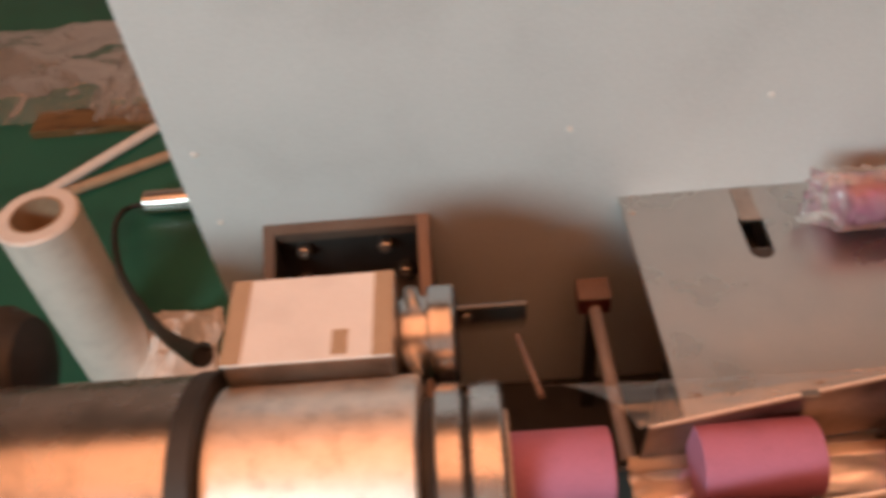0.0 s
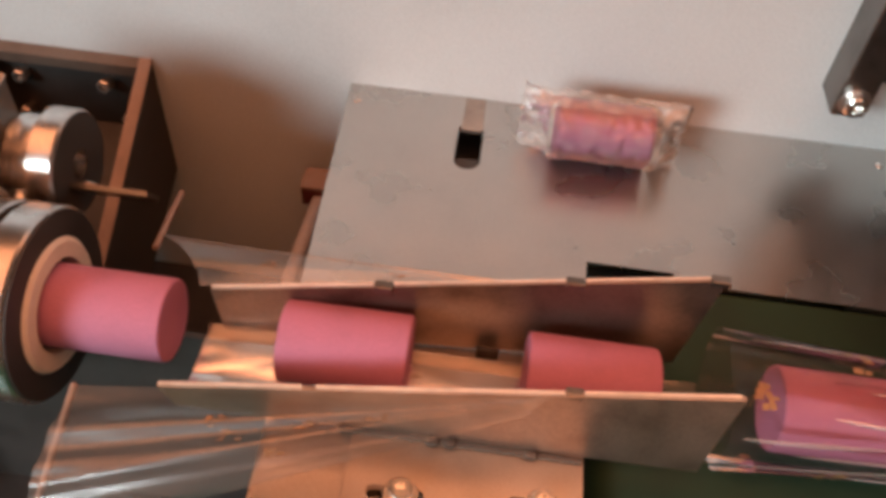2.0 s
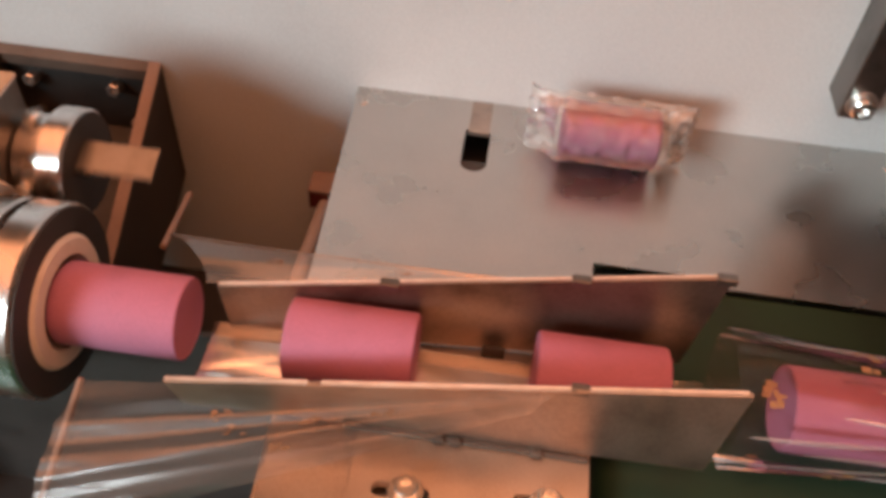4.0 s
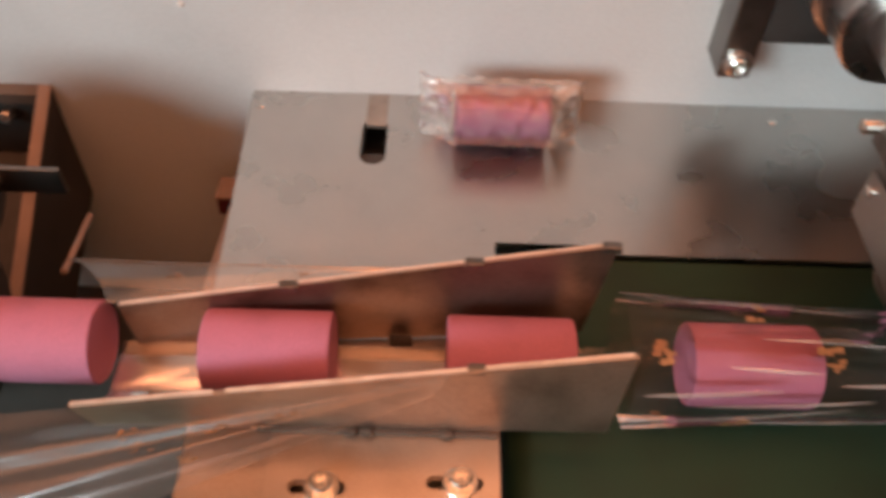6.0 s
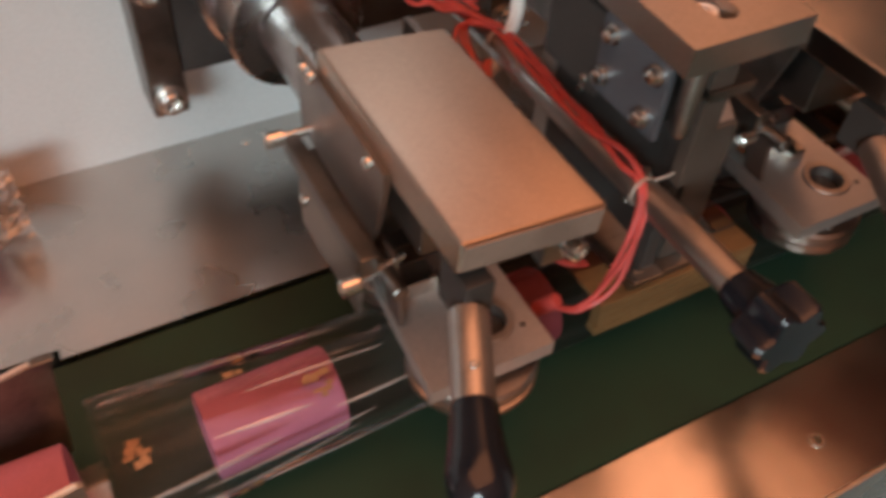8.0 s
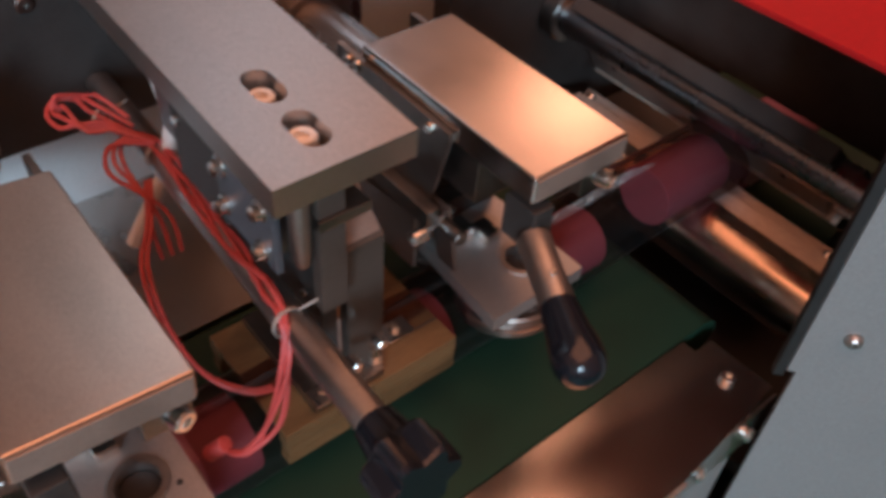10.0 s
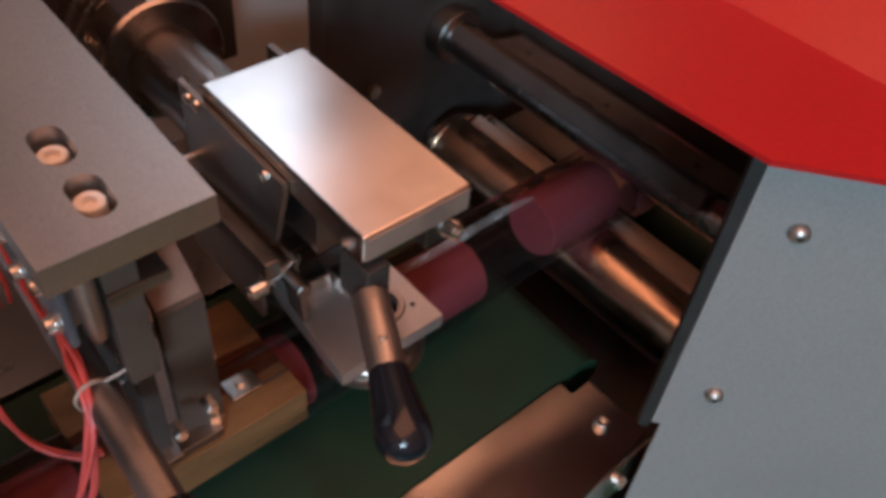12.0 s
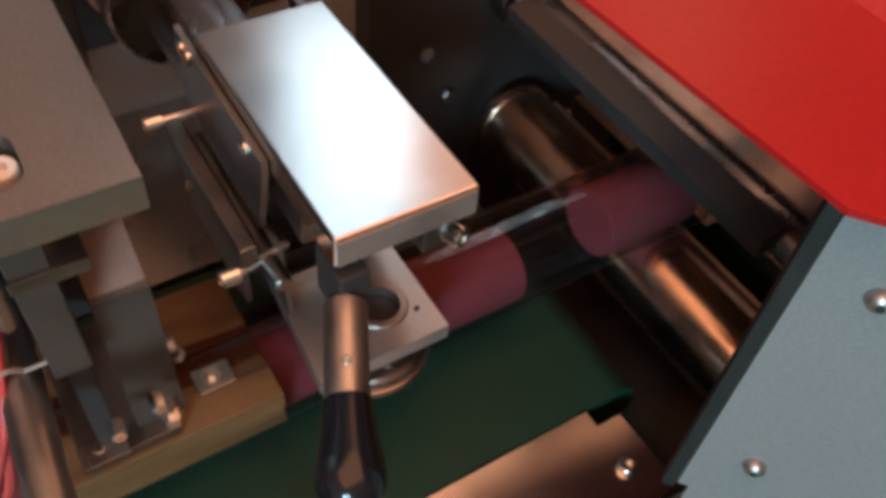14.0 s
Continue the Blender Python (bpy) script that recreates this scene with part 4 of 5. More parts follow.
def wires():
    t = thing("red_wire_bundle", "bundle of red heater wires tied to the rod", "wires", at=(0, 0, 0))
    rnd = random.Random(4)
    for k in range(4):
        j = lambda s=0.0020: rnd.uniform(-s, s)
        pts = [(0.3440 + j(), -0.052 + j(), 0.0890 + j()), (0.3510 + j(), -0.064 + j(), 0.0880 + j()), (0.3565 + j(), -0.079 + j(), 0.0870 + j()), (0.3545 + j(0.004), -0.110 + j(), 0.0900 + j(0.003)), (0.3525 + j(0.003), -0.145 + j(), 0.0920 + j(0.003)),
               (0.3505 + j(), -0.170 + j(), 0.0930 + j()), (0.3485 + j(0.001), -0.1840 + j(0.001), 0.0930 + j(0.001)), (0.3440 + j(), -0.1920 + j(), 0.0780 + j()), (0.3360 + j(), -0.1940 + j(), 0.0590 + j()), (0.3260 + j(0.001), -0.1930 + j(0.001), 0.0500 + j(0.001)), (0.3215, -0.1850, 0.0450)]
        part("wire", bm_sweep(pts, 0.0009, 8), RED_WIRE, t)
    for k in range(3):
        a = 0.0024 * k
        pts = [(0.3530, -0.070 + a, 0.0890 + a), (0.3430 + a, -0.0520, 0.0930 + a), (0.3410 + a, -0.0430, 0.0940), (0.3340, -0.0395 - a, 0.0940 + a), (0.3290 + a, -0.0450, 0.0930), (0.3300 + a, -0.0540 + a, 0.0920 + a), (0.3370, -0.0580 - a, 0.0930), (0.3460, -0.0620 - a, 0.0920), (0.3565, -0.0790, 0.0890)]
        part("wire_loop", bm_sweep(pts, 0.0009, 8), RED_WIRE, t)
    for k in range(3):
        a = 0.0040 * k
        pts = [(0.3560, -0.078, 0.0880), (0.3500 - a, -0.070 - 0.3 * a, 0.0900), (0.3440 - a, -0.074 - a, 0.0860), (0.3440, -0.086 - a, 0.0780), (0.3500 - a, -0.096, 0.0680), (0.3490 - a, -0.104, 0.0560)]
        part("wire_branch", bm_sweep(pts, 0.0009, 8), RED_WIRE, t)
    for k in range(2):
        a = 0.0018 * k
        pts = [(0.3490 - a, -0.086, 0.0800), (0.3420 - a, -0.098, 0.0700), (0.3330 - a, -0.110 + a, 0.0600), (0.3290 - a, -0.133 + a, 0.0500), (0.3320, -0.153 + a, 0.0420), (0.3420, -0.1645 + a, 0.0370), (0.3500, -0.1680 + a, 0.0365)]
        part("wire", bm_sweep(pts, 0.0009, 8), RED_WIRE, t)
    for c, u, r in (((0.3503, -0.1836, 0.0888), (0.05, -0.9, 0.06), 0.0056), ((0.3567, -0.0790, 0.0828), (0.05, -0.9, 0.06), 0.0056), ((0.3450, -0.0535, 0.0895), (0.6, -0.8, -0.05), 0.0040)):
        c, u = Vector(c), Vector(u).normalized()
        tie = part("cable_tie", bm_pipe(c - u * 0.0008, c + u * 0.0008, r, r - 0.0004, 22, 0.0002), TIE, t, "thin pale cable tie")
        part("tie_tail", bm_sweep([c + Vector((r * 0.8, 0, r * 0.6)), c + Vector((r * 0.8 + 0.005, -0.0015, r * 0.6 + 0.002)), c + Vector((r * 0.8 + 0.009, -0.0010, r * 0.6 + 0.0025))], 0.0005, 6), TIE, tie)
    part("sleeve", bm_rod((0.3225, -0.185, 0.048), (0.3180, -0.180, 0.040), 0.0030, 12), RED_WIRE, t)
    return t


wires()
solo("white_hose", bm_sweep([(0.3690, -0.046, 0.1200), (0.3665, -0.062, 0.1130), (0.3645, -0.076, 0.1040), (0.3625, -0.0815, 0.0960), (0.3560, -0.0830, 0.0780), (0.3450, -0.0820, 0.0600), (0.3380, -0.0810, 0.0480)], 0.0030, 10), WHITE, "white flexible hose beside the heater", "hose")


# ---- film ----
def crease(x, y, z, amp, f=60.0):
    return amp * noise.noise(Vector((x * f * 0.4, y * f, z * f)))


def sleeve_section(x):
    """Half width, bottom and crown height of the film tube at x."""
    s = min(1.0, max(0.0, (x - 0.15) / 0.10))
    q = min(1.0, max(0.0, (x - 0.27) / 0.05))
    return 0.0250 - 0.0050 * s - 0.0010 * q, 0.0003, 0.046 - 0.004 * s + 0.0010 * q


def lift(x):
    """How far a roll rides up over the lower cutter, by its rear end."""
    up, down = (x - 0.460) / 0.090, (0.680 - x) / 0.070
    s = min(1.0, max(0.0, min(up, down)))
    return 0.0032 * s * s * (3 - 2 * s)


def tube_point(x, a):
    """A point of the film tube: gathered folds run lengthwise and draw together towards the wheels."""
    w, lo, hi = sleeve_section(x)
    c, s = math.cos(a), math.sin(a)
    y = -0.1637 + w * math.copysign(abs(c) ** 0.7, c)
    z = (lo + hi - 0.006) / 2 + (hi - 0.006 - lo) / 2 * math.copysign(abs(s) ** 0.7, s)
    ang = a + 3.0 * (x - 0.15) * math.cos(a)
    k = 0.0012 * noise.noise(Vector((x * 14, ang * 1.6, 1.0))) + 0.0022 * (abs(noise.noise(Vector((x * 9, ang * 2.4, 4.0)))) - 0.22)
    k *= 1.0 if x < 0.27 else 0.5
    return (x, y + k * c, max(0.0, z + k * s) + lift(x - 0.024))


def film_tube():
    t = thing("film_tube", "clear wrapping film tube round the pink rolls", "film", at=(0, 0, 0))
    part("tube", bm_grid(lambda u, v: tube_point(0.164 + 0.151 * u, 2 * math.pi * v), 90, 120), FILM, t, "creased clear film", smooth=180)
    part("shrunk_tube", bm_grid(lambda u, v: tube_point(0.315 + 0.305 * u, math.pi * (-0.18 + 1.36 * v)), 110, 70), FILM_SHADED, t, "tight clear film, tinted brown to shade the rolls", smooth=180)
    for a0, a1, x0, x1, wide in ((1.60, 1.66, 0.212, 0.262, 0.0004), (2.10, 2.20, 0.198, 0.232, 0.0005), (2.45, 2.40, 0.238, 0.272, 0.0004), (2.75, 2.62, 0.168, 0.218, 0.0007), (3.00, 2.86, 0.188, 0.252, 0.0005), (3.30, 3.08, 0.168, 0.246, 0.0007), (3.50, 3.24, 0.196, 0.286, 0.0005), (1.10, 1.15, 0.172, 0.252, 0.0004)):
        p, q = Vector(tube_point(x0, a0)), Vector(tube_point(x1, a1))
        pts = []
        for n in range(15):
            c = p.lerp(q, n / 14)
            out = (c - Vector((c.x, -0.1637, 0.018))).normalized()
            pts.append((c + out * 0.0008 * math.sin(math.pi * n / 14), out))
        part("crease", bm_ridge(pts, wide * 1.5, 0.0004), FILM_CREASE, t, "sharp film crease with its glint painted pale", smooth=180)
    rnd = random.Random(9)
    for x, a in ((0.176, 1.9), (0.181, 4.1), (0.206, 3.5), (0.212, 1.2), (0.236, 1.9), (0.243, 3.6)):
        bm = None
        for n in range(9):
            x1, a1, w1, h1 = x + rnd.uniform(-0.004, 0.004), a + rnd.uniform(-0.22, 0.22), rnd.uniform(0.0018, 0.0036), rnd.uniform(0.06, 0.13)

            def mark(u, v):
                q = Vector(tube_point(x1 + (u - 0.5) * w1, a1 + (v - 0.5) * h1))
                return q + (q - Vector((q.x, -0.163, 0.018))).normalized() * 0.0004
            bm = bm_grid(mark, 2, 3, bm)
        part("print_mark", bm, GOLD, t, "gold print mark", smooth=180)

    def lining(u, v):
        x, y = -0.030 + 0.192 * u, -0.1820 + 0.0300 * v
        edge = min(1.0, max(0.0, (abs(y + 0.1655) - 0.0085) / 0.006))
        return (x, y + 0.002 * u, 0.0014 + 0.011 * max(0.0, u - 0.75) * edge + edge * (0.0020 + 0.0024 * noise.noise(Vector((x * 22, y * 90, 3.0)))) + 0.0004 * abs(noise.noise(Vector((x * 40, y * 110, 8.0)))) * (1 - edge))
    part("channel_lining", bm_grid(lining, 110, 40), FILM_SOFT, t, "crinkled film lying in the channel", smooth=180)

    def fin(u, v):
        x = 0.20 + 0.26 * u
        return (x, -0.1632 + crease(x, 0, v, 0.0010, 60), 0.0362 + 0.005 * v * min(1, 0.3 + (x - 0.2) / 0.07))
    part("fin_seam", bm_grid(fin, 120, 4), FILM, t, "upright film seam", smooth=180)

    def tail(u, v):
        x = 0.462 + 0.100 * u
        fade = min(1.0, 8 * u, 5 * (1 - u))
        return (x, -0.1638 + 0.0012 * v + crease(x, 0, v, 0.0012, 60), 0.0366 + lift(x - 0.024) + (0.0046 * v + crease(x, 2, v, 0.0012, 50)) * fade)
    part("seam_tail", bm_grid(tail, 70, 4), FILM_FIN, t, "pale twisted film seam", smooth=180)
    return t


film_tube()


def flap(label, top0, top1, low0, low1, bulge, seed, mat):
    """A sheet of film that fans out from a fold edge, with pleats along its run."""
    def fn(u, v):
        a, b = Vector(top0).lerp(Vector(top1), u), Vector(low0).lerp(Vector(low1), u)
        p = Vector((a.x + (b.x - a.x) * v, a.y + (b.y - a.y) * v ** 0.7, a.z + (b.z - a.z) * v ** 1.7))
        fan = 1 - 0.75 * u
        k = fan * (0.0008 * math.sin(v * 13 + seed + 2.0 * u) * v + 0.0022 * noise.noise(Vector((u * 1.6 + seed, v * 7, seed))))
        return (p.x, p.y - k * 0.5 - bulge * fan * math.sin(math.pi * v) * 0.5, p.z + k + bulge * fan * math.sin(math.pi * v))
    t = thing("film_flap", label, "film", "film flaps", (0, 0, 0))
    part("sheet", bm_grid(fn, 60, 60), mat, t, smooth=180)
    rnd = random.Random(int(seed * 7))
    for n in range(5):
        u, v = rnd.uniform(0.15, 0.75), rnd.uniform(0.15, 0.7)

        bm = None
        for m in range(7):
            cu, cv, w, h = u + rnd.uniform(-0.022, 0.022), v + rnd.uniform(-0.06, 0.06), rnd.uniform(0.008, 0.016), rnd.uniform(0.012, 0.030)

            def mark(a, b, cu=cu, cv=cv, w=w, h=h):
                q = Vector(fn(cu + (a - 0.5) * w, cv + (b - 0.5) * h))
                return (q.x, q.y - 0.0004, q.z + 0.0005)
            bm = bm_grid(mark, 2, 2, bm)
        part("print_mark", bm, GOLD, t, "orange print mark", smooth=180)
    return t


flap("clear film folding over the outer side plate", (-0.0580, -0.2005, 0.0275), (0.100, -0.1938, 0.0502), (-0.0600, -0.2480, 0.0080), (0.094, -0.1965, 0.0420), 0.003, 1.0, FILM_SOFT)
flap("clear film folding over the inner side plate", (-0.028, -0.1555, 0.0325), (0.088, -0.1452, 0.0445), (-0.062, -0.118, 0.012), (0.090, -0.1390, 0.036), 0.003, 5.0, FILM_INNER)
solo("film_guide_rod", bm_rod((-0.0625, -0.1200, 0.0060), (-0.0700, -0.0720, -0.0100), 0.0015, 12), RIM_TAN, "thin steel film guide rod", "rod", "film guide rods")
solo("film_guide_rod", bm_rod((-0.0585, -0.1990, 0.0265), (-0.0605, -0.2620, 0.0020), 0.0013, 12), RIM_TAN, "thin steel film guide rod", "rod", "film guide rods")

# ---- pink rolls that travel ----
ROLL_L, ROLL_R, PITCH, PERIOD = 0.0475, 0.0158, 0.090, 1.90
SPEED = PITCH / PERIOD
ROLL_Y, ROLL_Z = -0.1640, 0.0173
OUT_Z = 0.0200
ROLLS = []


def make_roll():
    bev = 0.0012
    return bm_lathe((0, 0, 0), (1, 0, 0), [(0, 0), (0, ROLL_R - bev), (bev * 0.3, ROLL_R - bev * 0.3), (bev, ROLL_R), (ROLL_L - bev, ROLL_R), (ROLL_L - bev * 0.3, ROLL_R - bev * 0.3), (ROLL_L, ROLL_R - bev), (ROLL_L, 0)], 48)


CUT_AT = -0.0670
DRIFT = [(0.0, 0.0), (1.0, -0.0015), (1.5, 0.0055), (2.0, 0.0050), (2.5, 0.0036), (3.0, 0.0030), (5.5, 0.0), (6.0, -0.0004), (6.5, -0.0030), (7.0, -0.0020), (7.5, 0.0020), (8.0, 0.0030), (8.5, 0.0040), (9.0, 0.0030), (11.3, 0.0), (14.0, 0.0)]
PUSH = [(-9.0, -0.3053), (0.0, -0.0830), (0.4, -0.0600), (0.9, -0.0490), (1.4, -0.0370), (1.7, -0.0260), (1.9, -0.0203)]


def roll_x(since):
    """Rear end of a roll, by the seconds since it was cut off."""
    if since >= 0:
        return CUT_AT + since * SPEED
    p = since + PERIOD
    for (a, xa), (b, xb) in zip(PUSH, PUSH[1:]):
        if p <= b:
            return xa + (xb - xa) * (p - a) / (b - a) - ROLL_L
    return CUT_AT


def drift(t):
    """Slip of the whole line of rolls against its even pace."""
    for (a, xa), (b, xb) in zip(DRIFT, DRIFT[1:]):
        if t <= b:
            return xa + (xb - xa) * (t - a) / (b - a)
    return 0.0


first = None
for k in range(-10, 9):
    cut = 2.5 + PERIOD * k
    x = roll_x(-cut)
    if first is None:
        first = solo("pink_roll", make_roll(), PINK, "soft pink cylinder roll of modelling clay", "roll", "pink rolls in line")
        ob = first
    else:
        ob = copy_thing(first, pose(0, 0, 0))
    ob.location = (x, ROLL_Y, ROLL_Z)
    ROLLS.append((ob, cut))


def wrapped_pack():
    t = thing("wrapped_pack", "finished pack, a pink roll in clear crinkled film", "pack", at=(0.1005, -0.0215, 0.0))
    part("roll", bm_lathe((0, 0, 0.0160), (0.048, 0.0005, 0.0160), [(0, 0), (0, 0.0130), (0.0015, 0.0145), (0.0440, 0.0145), (0.0455, 0.0130), (0.0455, 0)], 40), PINK, t)

    def wrap(u, v):
        a = 2 * math.pi * v
        x = -0.0020 + 0.0500 * u
        r = 0.0152 + 0.0005 * noise.noise(Vector((x * 90, a * 1.4, 3.0))) + 0.0009 * (abs(noise.noise(Vector((x * 160, a * 2.6, 6.0)))) - 0.2)
        return (x, math.cos(a) * r, max(0.0005, math.sin(a) * r + 0.0162))
    part("wrap", bm_grid(wrap, 60, 48), FILM_BAG, t, "crinkled clear film", smooth=180)

    def end(x0, run, tall, seed):
        def fn(u, v):
            a = 2 * math.pi * v
            e = u ** 0.6
            fan = 1 + tall * u
            wave = 0.0022 * u * noise.noise(Vector((u * 3, math.sin(a) * 4, seed))) + 0.0012 * u * math.sin(14 * math.sin(a) + seed)
            return (x0 + run * u + 0.0018 * u * noise.noise(Vector((math.sin(a) * 5, u * 2, seed + 3))), math.cos(a) * 0.0152 * (1 - 0.96 * e) + 0.004 * u + wave, max(0.0006, math.sin(a) * 0.0152 * fan + 0.0162 + 0.003 * u))
        return bm_grid(fn, 14, 56)
    part("crimped_end", end(-0.0020, -0.0150, 0.25, 1.0), FILM_FIN, t, "pale flattened film end", smooth=60)
    part("crimped_end", end(0.0480, 0.0130, 0.15, 7.0), FILM_FIN, t, "pale flattened film end", smooth=60)
    part("fin", bm_grid(lambda u, v: (-0.010 + 0.068 * u, -0.004 + 0.011 * v + 0.0015 * noise.noise(Vector((u * 9, v, 2))), 0.0318 + 0.003 * math.sin(2.5 * v) + 0.0012 * noise.noise(Vector((u * 14, v * 2, 5)))), 60, 6), FILM_FIN, t, "back seam of the film", smooth=60)
    return t


wrapped_pack()


# ---- clay feed at the upstream end ----
AX_Y, AX_Z = -0.1640, 0.0200


def feed_barrel():
    t = thing("feed_barrel", "polished steel feed barrel with a nylon lined outlet ring", "barrel", at=(-0.196, AX_Y, AX_Z))
    q = lambda x: (x + 0.2, 0, 0)
    part("barrel", bm_pipe(q(-0.95), q(-0.208), 0.0480, 0.0300, 56), CHROME, t, "polished steel barrel")
    part("end_rim", bm_pipe(q(-0.2085), q(-0.199), 0.0490, 0.0300, 56), BLACK, t, "black barrel rim")
    part("jacket", bm_pipe(q(-0.1985), q(-0.1180), 0.0420, 0.0300, 56, 0.0012), BARE_EDGE, t, "shiny wrapped metal jacket")
    part("neck", bm_pipe(q(-0.1180), q(-0.1120), 0.0320, 0.0190, 48), BLACK, t)
    part("ring", bm_pipe(q(-0.1120), q(-0.1015), 0.0375, 0.0190, 48, 0.001), CHROME, t, "bright clamping ring")
    part("ring_gap", bm_pipe(q(-0.1015), q(-0.0985), 0.0330, 0.0190, 48, 0.0004), BLACK, t)
    part("ring", bm_pipe(q(-0.0985), q(-0.0860), 0.0375, 0.0262, 48, 0.001), CHROME, t, "bright outlet ring")
    part("ring_rim", bm_pipe(q(-0.0860), q(-0.0850), 0.0362, 0.0262, 48, 0.0003), BLACK, t)
    part("liner", bm_pipe(q(-0.0980), q(-0.0835), 0.0260, 0.0185, 48, 0.0015), NYLON, t, "cream nylon liner")
    for y in (-0.02, 0.02):
        part("cradle", bm_box(-0.0700, -0.0300 + 0.03, y - 0.006, y + 0.006, -0.1955, -0.036, 0.001), BLACK, t)
        part("cradle", bm_box(-0.55, -0.50, y - 0.006, y + 0.006, -0.8755, -0.040, 0.001), BLACK, t)
    return t


feed_barrel()


def sensor_box():
    t = thing("drive_box", "white topped drive box with tape strips", "box", at=(-0.1575, -0.1115, -0.0068))
    part("case", bm_box(-0.0345, 0.0345, -0.0222, 0.0222, 0.0300, 0.0690, 0.0012), STEEL_DARK, t, "dark box sides")
    part("lid", bm_box(-0.0348, 0.0348, -0.0224, 0.0224, 0.0692, 0.0708, 0.0005), WHITE, t, "white lid")
    part("tape", bm_box(-0.0347, -0.0265, -0.0223, 0.0223, 0.0708, 0.0711, 0.0001), CARD, t, "tan tape strip")
    part("tape", bm_box(0.0265, 0.0347, -0.0223, 0.0223, 0.0708, 0.0711, 0.0001), CARD, t)
    part("stain", bm_box(0.010, 0.0165, -0.0205, -0.0080, 0.0708, 0.0710, 0.0001), CARD, t, "tan stain")
    part("stand", bm_box(-0.0250, 0.0250, 0.0000, 0.0210, -0.0900, 0.0300, 0.001), BLACK, t)
    return t


sensor_box()


def wall_box():
    """Open box under the knife shaft; its mouth slopes down from the back panel."""
    t = thing("open_steel_box", "open black steel box on the back panel", "box", at=(-0.160, WALL_Y, 0))
    top, out = (-0.0006, -0.0030), (-0.1020, -0.0580)
    slope = (out[1] - top[1]) / (out[0] - top[0])
    z_at = lambda y: top[1] + slope * (y - top[0])
    for x in (0.0410, -0.0470):
        part("side", bm_sheet([[top, out, (out[0], out[1] - 0.070), (top[0], top[1] - 0.078)]], x, x + 0.0060, "x"), BLACK, t, "black painted side plate")
        part("rim", bm_sheet([[(top[0], top[1] + 0.0022), (out[0], out[1] + 0.0022), (out[0], out[1] + 0.0004), (top[0], top[1] + 0.0004)]], x - 0.0002, x + 0.0062, "x"), RIM_TAN if x > 0 else EDGE, t, "tan metal rim")
    part("top_rim", bm_sheet([[(top[0], top[1] + 0.0022), (-0.006, z_at(-0.006) + 0.0022), (-0.006, z_at(-0.006) - 0.004), (top[0], top[1] - 0.004)]], -0.0406, 0.0406, "x"), EDGE, t)
    part("bottom", bm_sheet([[(top[0], top[1] - 0.045), (out[0], out[1] - 0.040), (out[0], out[1] - 0.046), (top[0], top[1] - 0.051)]], -0.0408, 0.0408, "x"), BLACK, t)
    for x, z in ((-0.026, -0.018), (0.021, -0.018), (0.030, -0.040), (-0.030, -0.044)):
        bolt("bolt", (x, -0.0030, z), (0, -1, 0.2), 0.0040, 0.0080, t, SATIN, hexed=True)
    part("box_back", bm_box(-0.0406, 0.0406, -0.0022, -0.0006, -0.050, -0.0062, 0.0002), BLACK, t)
    return t


wall_box()

KNIFE_Y, KNIFE_Z = -0.0975, 0.0270


def knife():
    t = thing("rotary_knife", "machined collar with set screws and a dark knife blade", "knife", at=(-0.1, KNIFE_Y, KNIFE_Z))
    collar = part("collar", bm_lathe((-0.0230, 0, 0), (0.01, 0, 0), [(0, 0), (0, 0.0175), (0.0010, 0.0188), (0.0125, 0.0188), (0.0125, 0.0222), (0.0133, 0.0232), (0.0230, 0.0232), (0.0240, 0.0222), (0.0240, 0.0060), (0.0180, 0.0058), (0.0180, 0)], 48), CHROME, t, "machined steel collar")
    for a in (70, 160, 250, 340):
        c, s = math.cos(radians(a)), math.sin(radians(a))
        bolt("set_screw", (-0.0170, c * 0.0188, s * 0.0188), (0, c, s), 0.0038, 0.0048, collar)
    arm = part("blade", bm_box(0.0006, 0.0340, 0.0085, 0.0108, -0.0060, 0.0080, 0.0004), STEEL_DARK, t, "dark flat knife blade")
    part("blade_screw", bm_rod((0.0060, 0.0086, 0.002), (0.0060, 0.0066, 0.002), 0.0028, 16, 0.0005), SATIN, arm)
    part("face_disc", bm_pipe((0.0006, 0, 0), (0.0016, 0, 0), 0.0221, 0.0062, 44, 0.0003), BLACK, t, "dark collar face")
    part("axle", bm_rod((-0.060, 0, 0), (-0.0225, 0, 0), 0.0070, 20), STEEL_DARK, t)
    return t


KNIFE = knife()


def stop_bar():
    t = thing("stop_bar", "pale rod with a dark red end block", "rod", at=(-0.02, -0.01, -0.061))
    part("end_block", bm_box(-0.0095, 0.0095, -0.006, 0.010, -0.006, 0.006, 0.0008), material("red_block", (0.11, 0.016, 0.018), 0.5), t, "dark red block")
    part("block_cap", bm_box(-0.0097, 0.0097, -0.0062, 0.0102, 0.0062, 0.0080, 0.0004), RIM_TAN, t, "tan cap")
    part("rod", bm_rod((0, -0.006, -0.002), (0, -0.115, 0.012), 0.0040, 20), PALE_ROD, t, "pale rod")
    part("post", bm_box(-0.004, 0.004, -0.004, 0.004, -0.109, -0.006, 0.0004), BLACK, t)
    return t


stop_bar()


# ---- things on the floor behind the machine ----
def film_roll(at):
    t = thing("film_roll", "white film roll with a cardboard core", "film roll", at=at)
    part("film", bm_pipe((0, 0, 0), (0.0, 0.0, 0.36), 0.062, 0.040, 48, 0.004), WHITE, t, "wound clear white film")
    part("core", bm_pipe((0, 0, -0.0), (0, 0, 0.3605), 0.0396, 0.036, 40, 0.0008), CARD, t, "brown cardboard core")
    return t


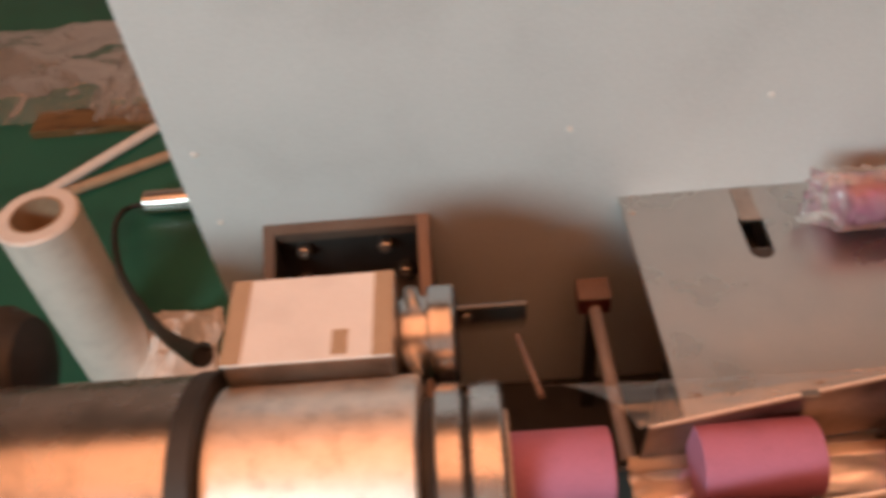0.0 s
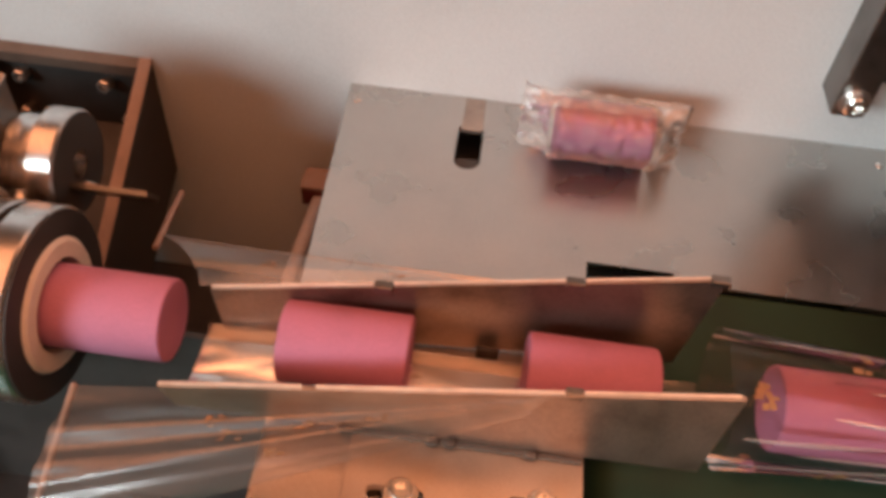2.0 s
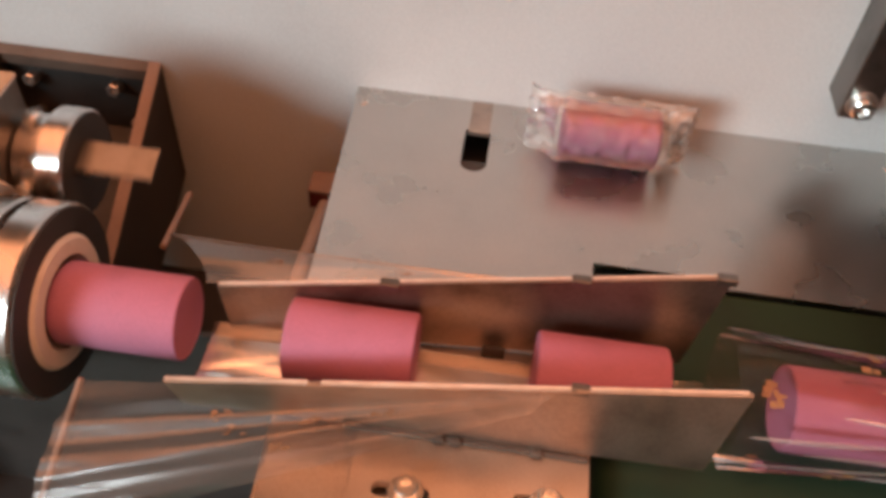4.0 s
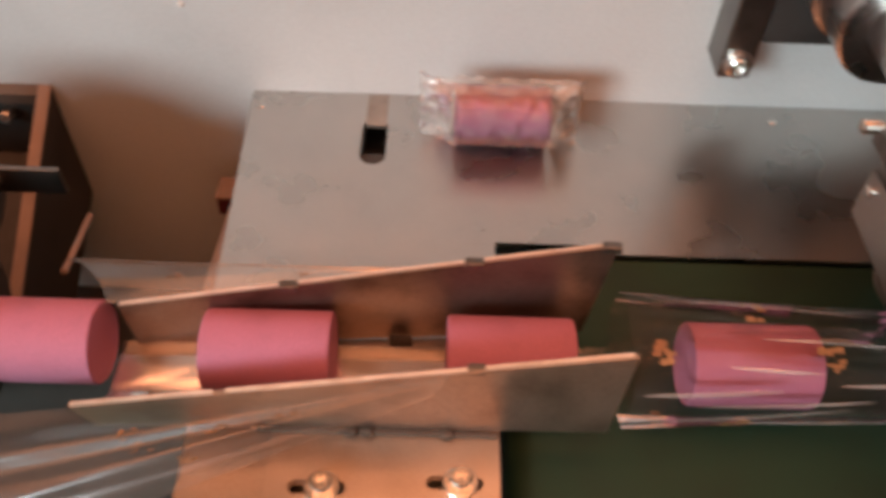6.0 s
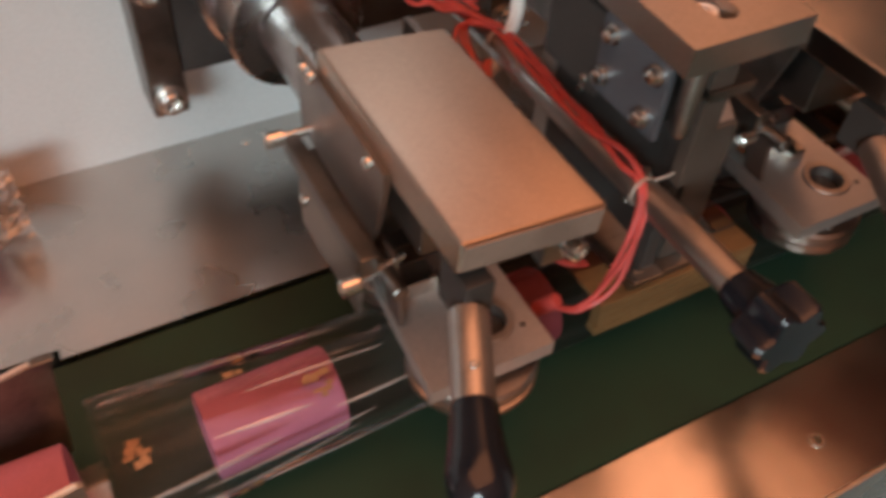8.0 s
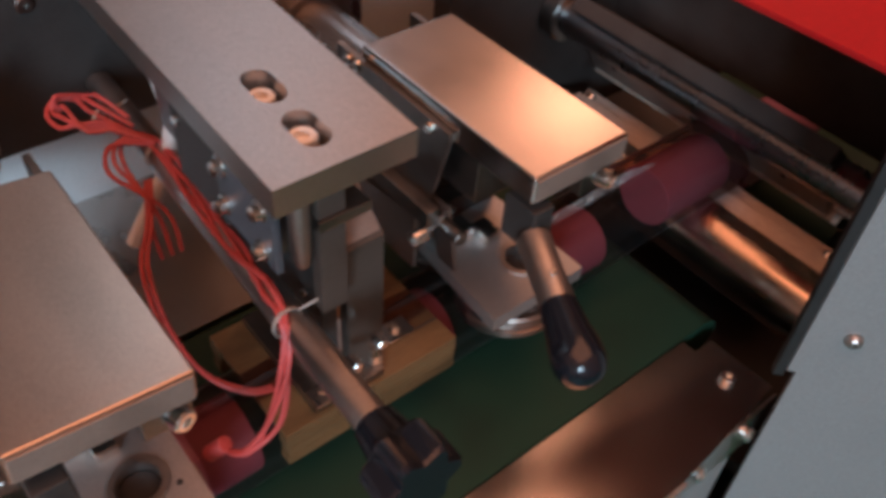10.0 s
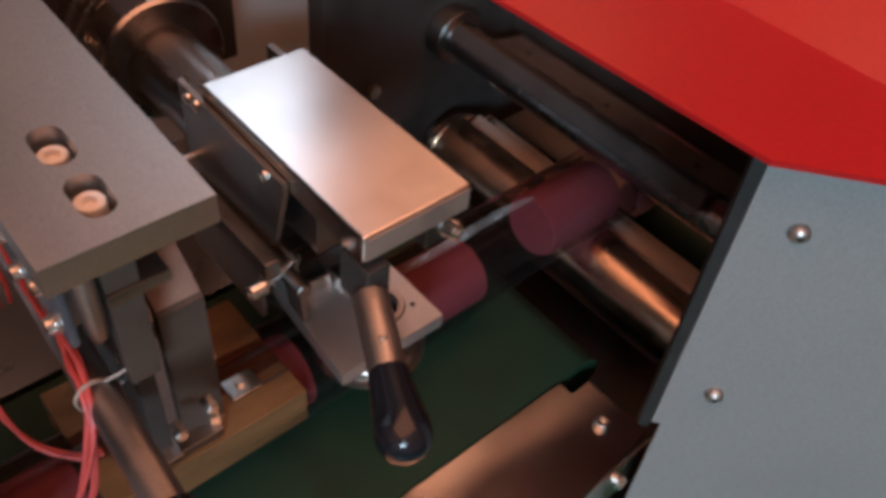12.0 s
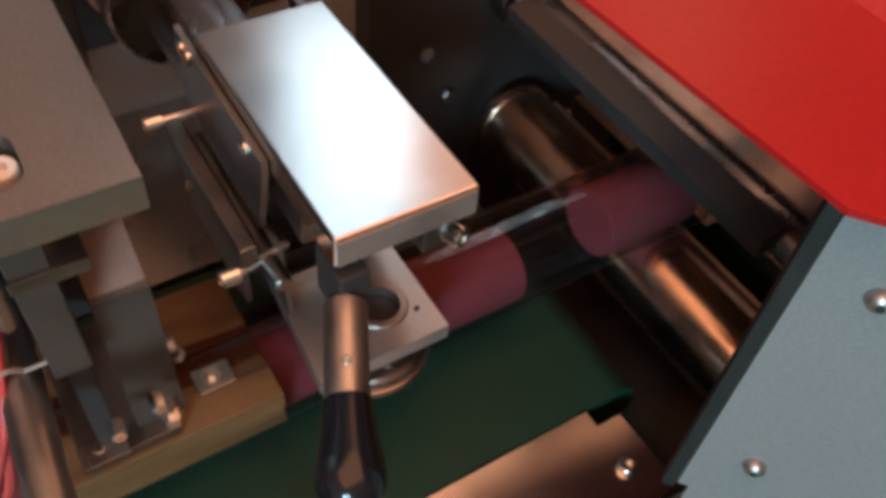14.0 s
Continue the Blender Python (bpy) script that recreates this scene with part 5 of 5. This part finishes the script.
film_roll((-0.73, 0.585, FLOOR_Z))


def bag(name, at, sx, sy, seed, label, mat):
    def fn(u, v):
        x, y = (u - 0.5) * sx, (v - 0.5) * sy
        d = (1 - (2 * u - 1) ** 2) * (1 - (2 * v - 1) ** 2)
        return (at[0] + x + crease(u * 3, v * 3, seed, 0.03, 1), at[1] + y + crease(u * 3, v * 3, seed + 5, 0.03, 1), at[2] + 0.004 + 0.05 * d * (1 + 0.8 * noise.noise(Vector((u * 4, v * 4, seed)))) + 0.008 * (1 + noise.noise(Vector((u * 14, v * 14, seed)))))
    return solo(name, bm_grid(fn, 36, 36), mat, label, "bag", smooth=60)


bag("plastic_bag", (-1.1, 1.52, FLOOR_Z), 0.56, 0.42, 2.0, "crumpled clear plastic bag on the floor", FILM_BAG)
bag("plastic_bag", (-0.86, 1.42, FLOOR_Z), 0.26, 0.36, 8.0, "crumpled clear plastic bag on the floor", FILM_BAG)
bag("printed_bag", (-0.62, 0.57, FLOOR_Z), 0.14, 0.22, 5.0, "crumpled white printed plastic bag", WHITE)
solo("wooden_board", bm_box(-1.10, -0.80, 1.25, 1.33, FLOOR_Z, FLOOR_Z + 0.02, 0.002), WOOD, "rough brown wooden board on the floor", "board")
solo("floor_tube", bm_rod((-1.06, 0.98, FLOOR_Z + 0.012), (-0.80, 1.24, FLOOR_Z + 0.012), 0.012, 16), WHITE, "pale plastic tube lying on the floor", "tube", "tubes on the floor")
solo("floor_tube", bm_rod((-1.15, 0.94, FLOOR_Z + 0.012), (-0.74, 1.14, FLOOR_Z + 0.012), 0.012, 16), CARD, "tan cardboard tube lying on the floor", "tube", "tubes on the floor")
solo("black_cable", bm_sweep([(-0.235, -0.060, -0.02), (-0.249, -0.045, -0.04), (-0.41, 0.20, -0.30), (-0.635, 0.557, -0.60), (-0.762, 0.81, -0.75), (-0.80, 0.945, FLOOR_Z + 0.03), (-0.756, 0.972, FLOOR_Z + 0.022)], 0.0058, 10), RUBBER, "thick black cable hanging to the floor", "cable")
solo("cable_plug", bm_rod((-0.765, 0.972, FLOOR_Z + 0.024), (-0.66, 0.972, FLOOR_Z + 0.024), 0.024, 20, 0.004), ZINC, "silver cable connector on the floor", "connector")
def motor():
    t = thing("motor_end", "black round motor with a capped end", "motor", at=(-0.447, -0.085, 0.010))
    part("casing", bm_rod((0, 0, 0), (0.118, 0, 0), 0.030, 40, 0.002), BLACK, t)
    cap = part("end_cap", bm_lathe((0.1182, 0, 0), (0.16, 0, 0), [(0, 0), (0, 0.0305), (0.012, 0.0305), (0.024, 0.024), (0.028, 0.012), (0.028, 0)], 40), BLACK, t, "rounded black end cap")
    for k in range(4):
        a = radians(45 + 90 * k)
        bolt("cap_screw", (0.1335, 0.0262 * math.cos(a), 0.0262 * math.sin(a)), (1, 0, 0), 0.0022, 0.002, cap, STEEL_DARK)
    part("foot", bm_box(0.02, 0.09, -0.02, 0.02, -0.195, -0.028, 0.001), BLACK, t)
    return t


motor()


def motions():
    for ob, cut in ROLLS:
        rows = []
        for t in sorted({0.0, 1.0, 1.5, 2.0, 2.5, 3.0, 5.5, 6.0, 6.5, 7.0, 7.5, 8.0, 8.5, 9.0, 11.3, 14.0, cut - 2.0, cut - 1.9, cut - 1.7, cut - 1.5, cut - 1.2, cut - 1.0, cut - 0.8, cut - 0.5, cut - 0.2, cut, cut + 0.15, cut + 0.35, cut + 0.6, *(cut + (x - CUT_AT) / SPEED for x in (0.455, 0.475, 0.505, 0.530, 0.555, 0.605, 0.635, 0.665))}):
            if 0.0 <= t <= 14.0:
                x = roll_x(t - cut) + drift(t) * min(1.0, max(0.0, (t - cut) / 0.5))
                s = min(1.0, max(0.0, (t - cut) / 0.5))
                rows.append((t, pose(x, ROLL_Y, OUT_Z + (ROLL_Z - OUT_Z) * s + lift(x), 0, 4.0 * math.sin(math.pi * s), 0)))
        walk(ob, rows)
    cycle = [(0.0, -188), (0.1, -163), (0.2, -138), (0.3, -105), (0.4, -72), (0.6, -32), (0.8, -11), (1.05, 2), (1.3, 17), (1.6, 62), (1.75, 112), (1.9, 172)]

    def jaw_angle(t):
        """Turn of the jaws, that dwell while they press: degrees past the closed place, counted on from round to round."""
        n, f = divmod(t - 12.3, PERIOD)
        for (a, da), (b, db) in zip(cycle, cycle[1:]):
            if f <= b:
                return 360 * n + da + (db - da) * (f - a) / (b - a)
        return 360 * n + 172
    turn = [(k * 0.1, jaw_angle(k * 0.1)) for k in range(141)]
    walk(UPPER, [(t, pose(CUT_X, 0, UP_Z, 0, -a, 0)) for t, a in turn])
    walk(LOWER, [(t, pose(CUT_X, 0, LOW_Z, 0, a, 0)) for t, a in turn])
    for ob, spin in WHEELS:
        at = ob.location.copy()
        walk(ob, [(t, pose(at.x, at.y, at.z, 0, 0, spin * math.degrees(SPEED / 0.0247) * t)) for t in [k * 0.5 for k in range(29)]])
    rows = []
    for n in range(8):
        for k in range(6):
            t = n * PERIOD + max(0.0, 0.07 * k - 0.04)
            if t <= 14.0:
                rows.append((t, pose(-0.1, KNIFE_Y, KNIFE_Z, -72 * k, 0, 0)))
    rows.append((14.0, pose(-0.1, KNIFE_Y, KNIFE_Z, 0, 0, 0)))
    walk(KNIFE, rows)


motions()
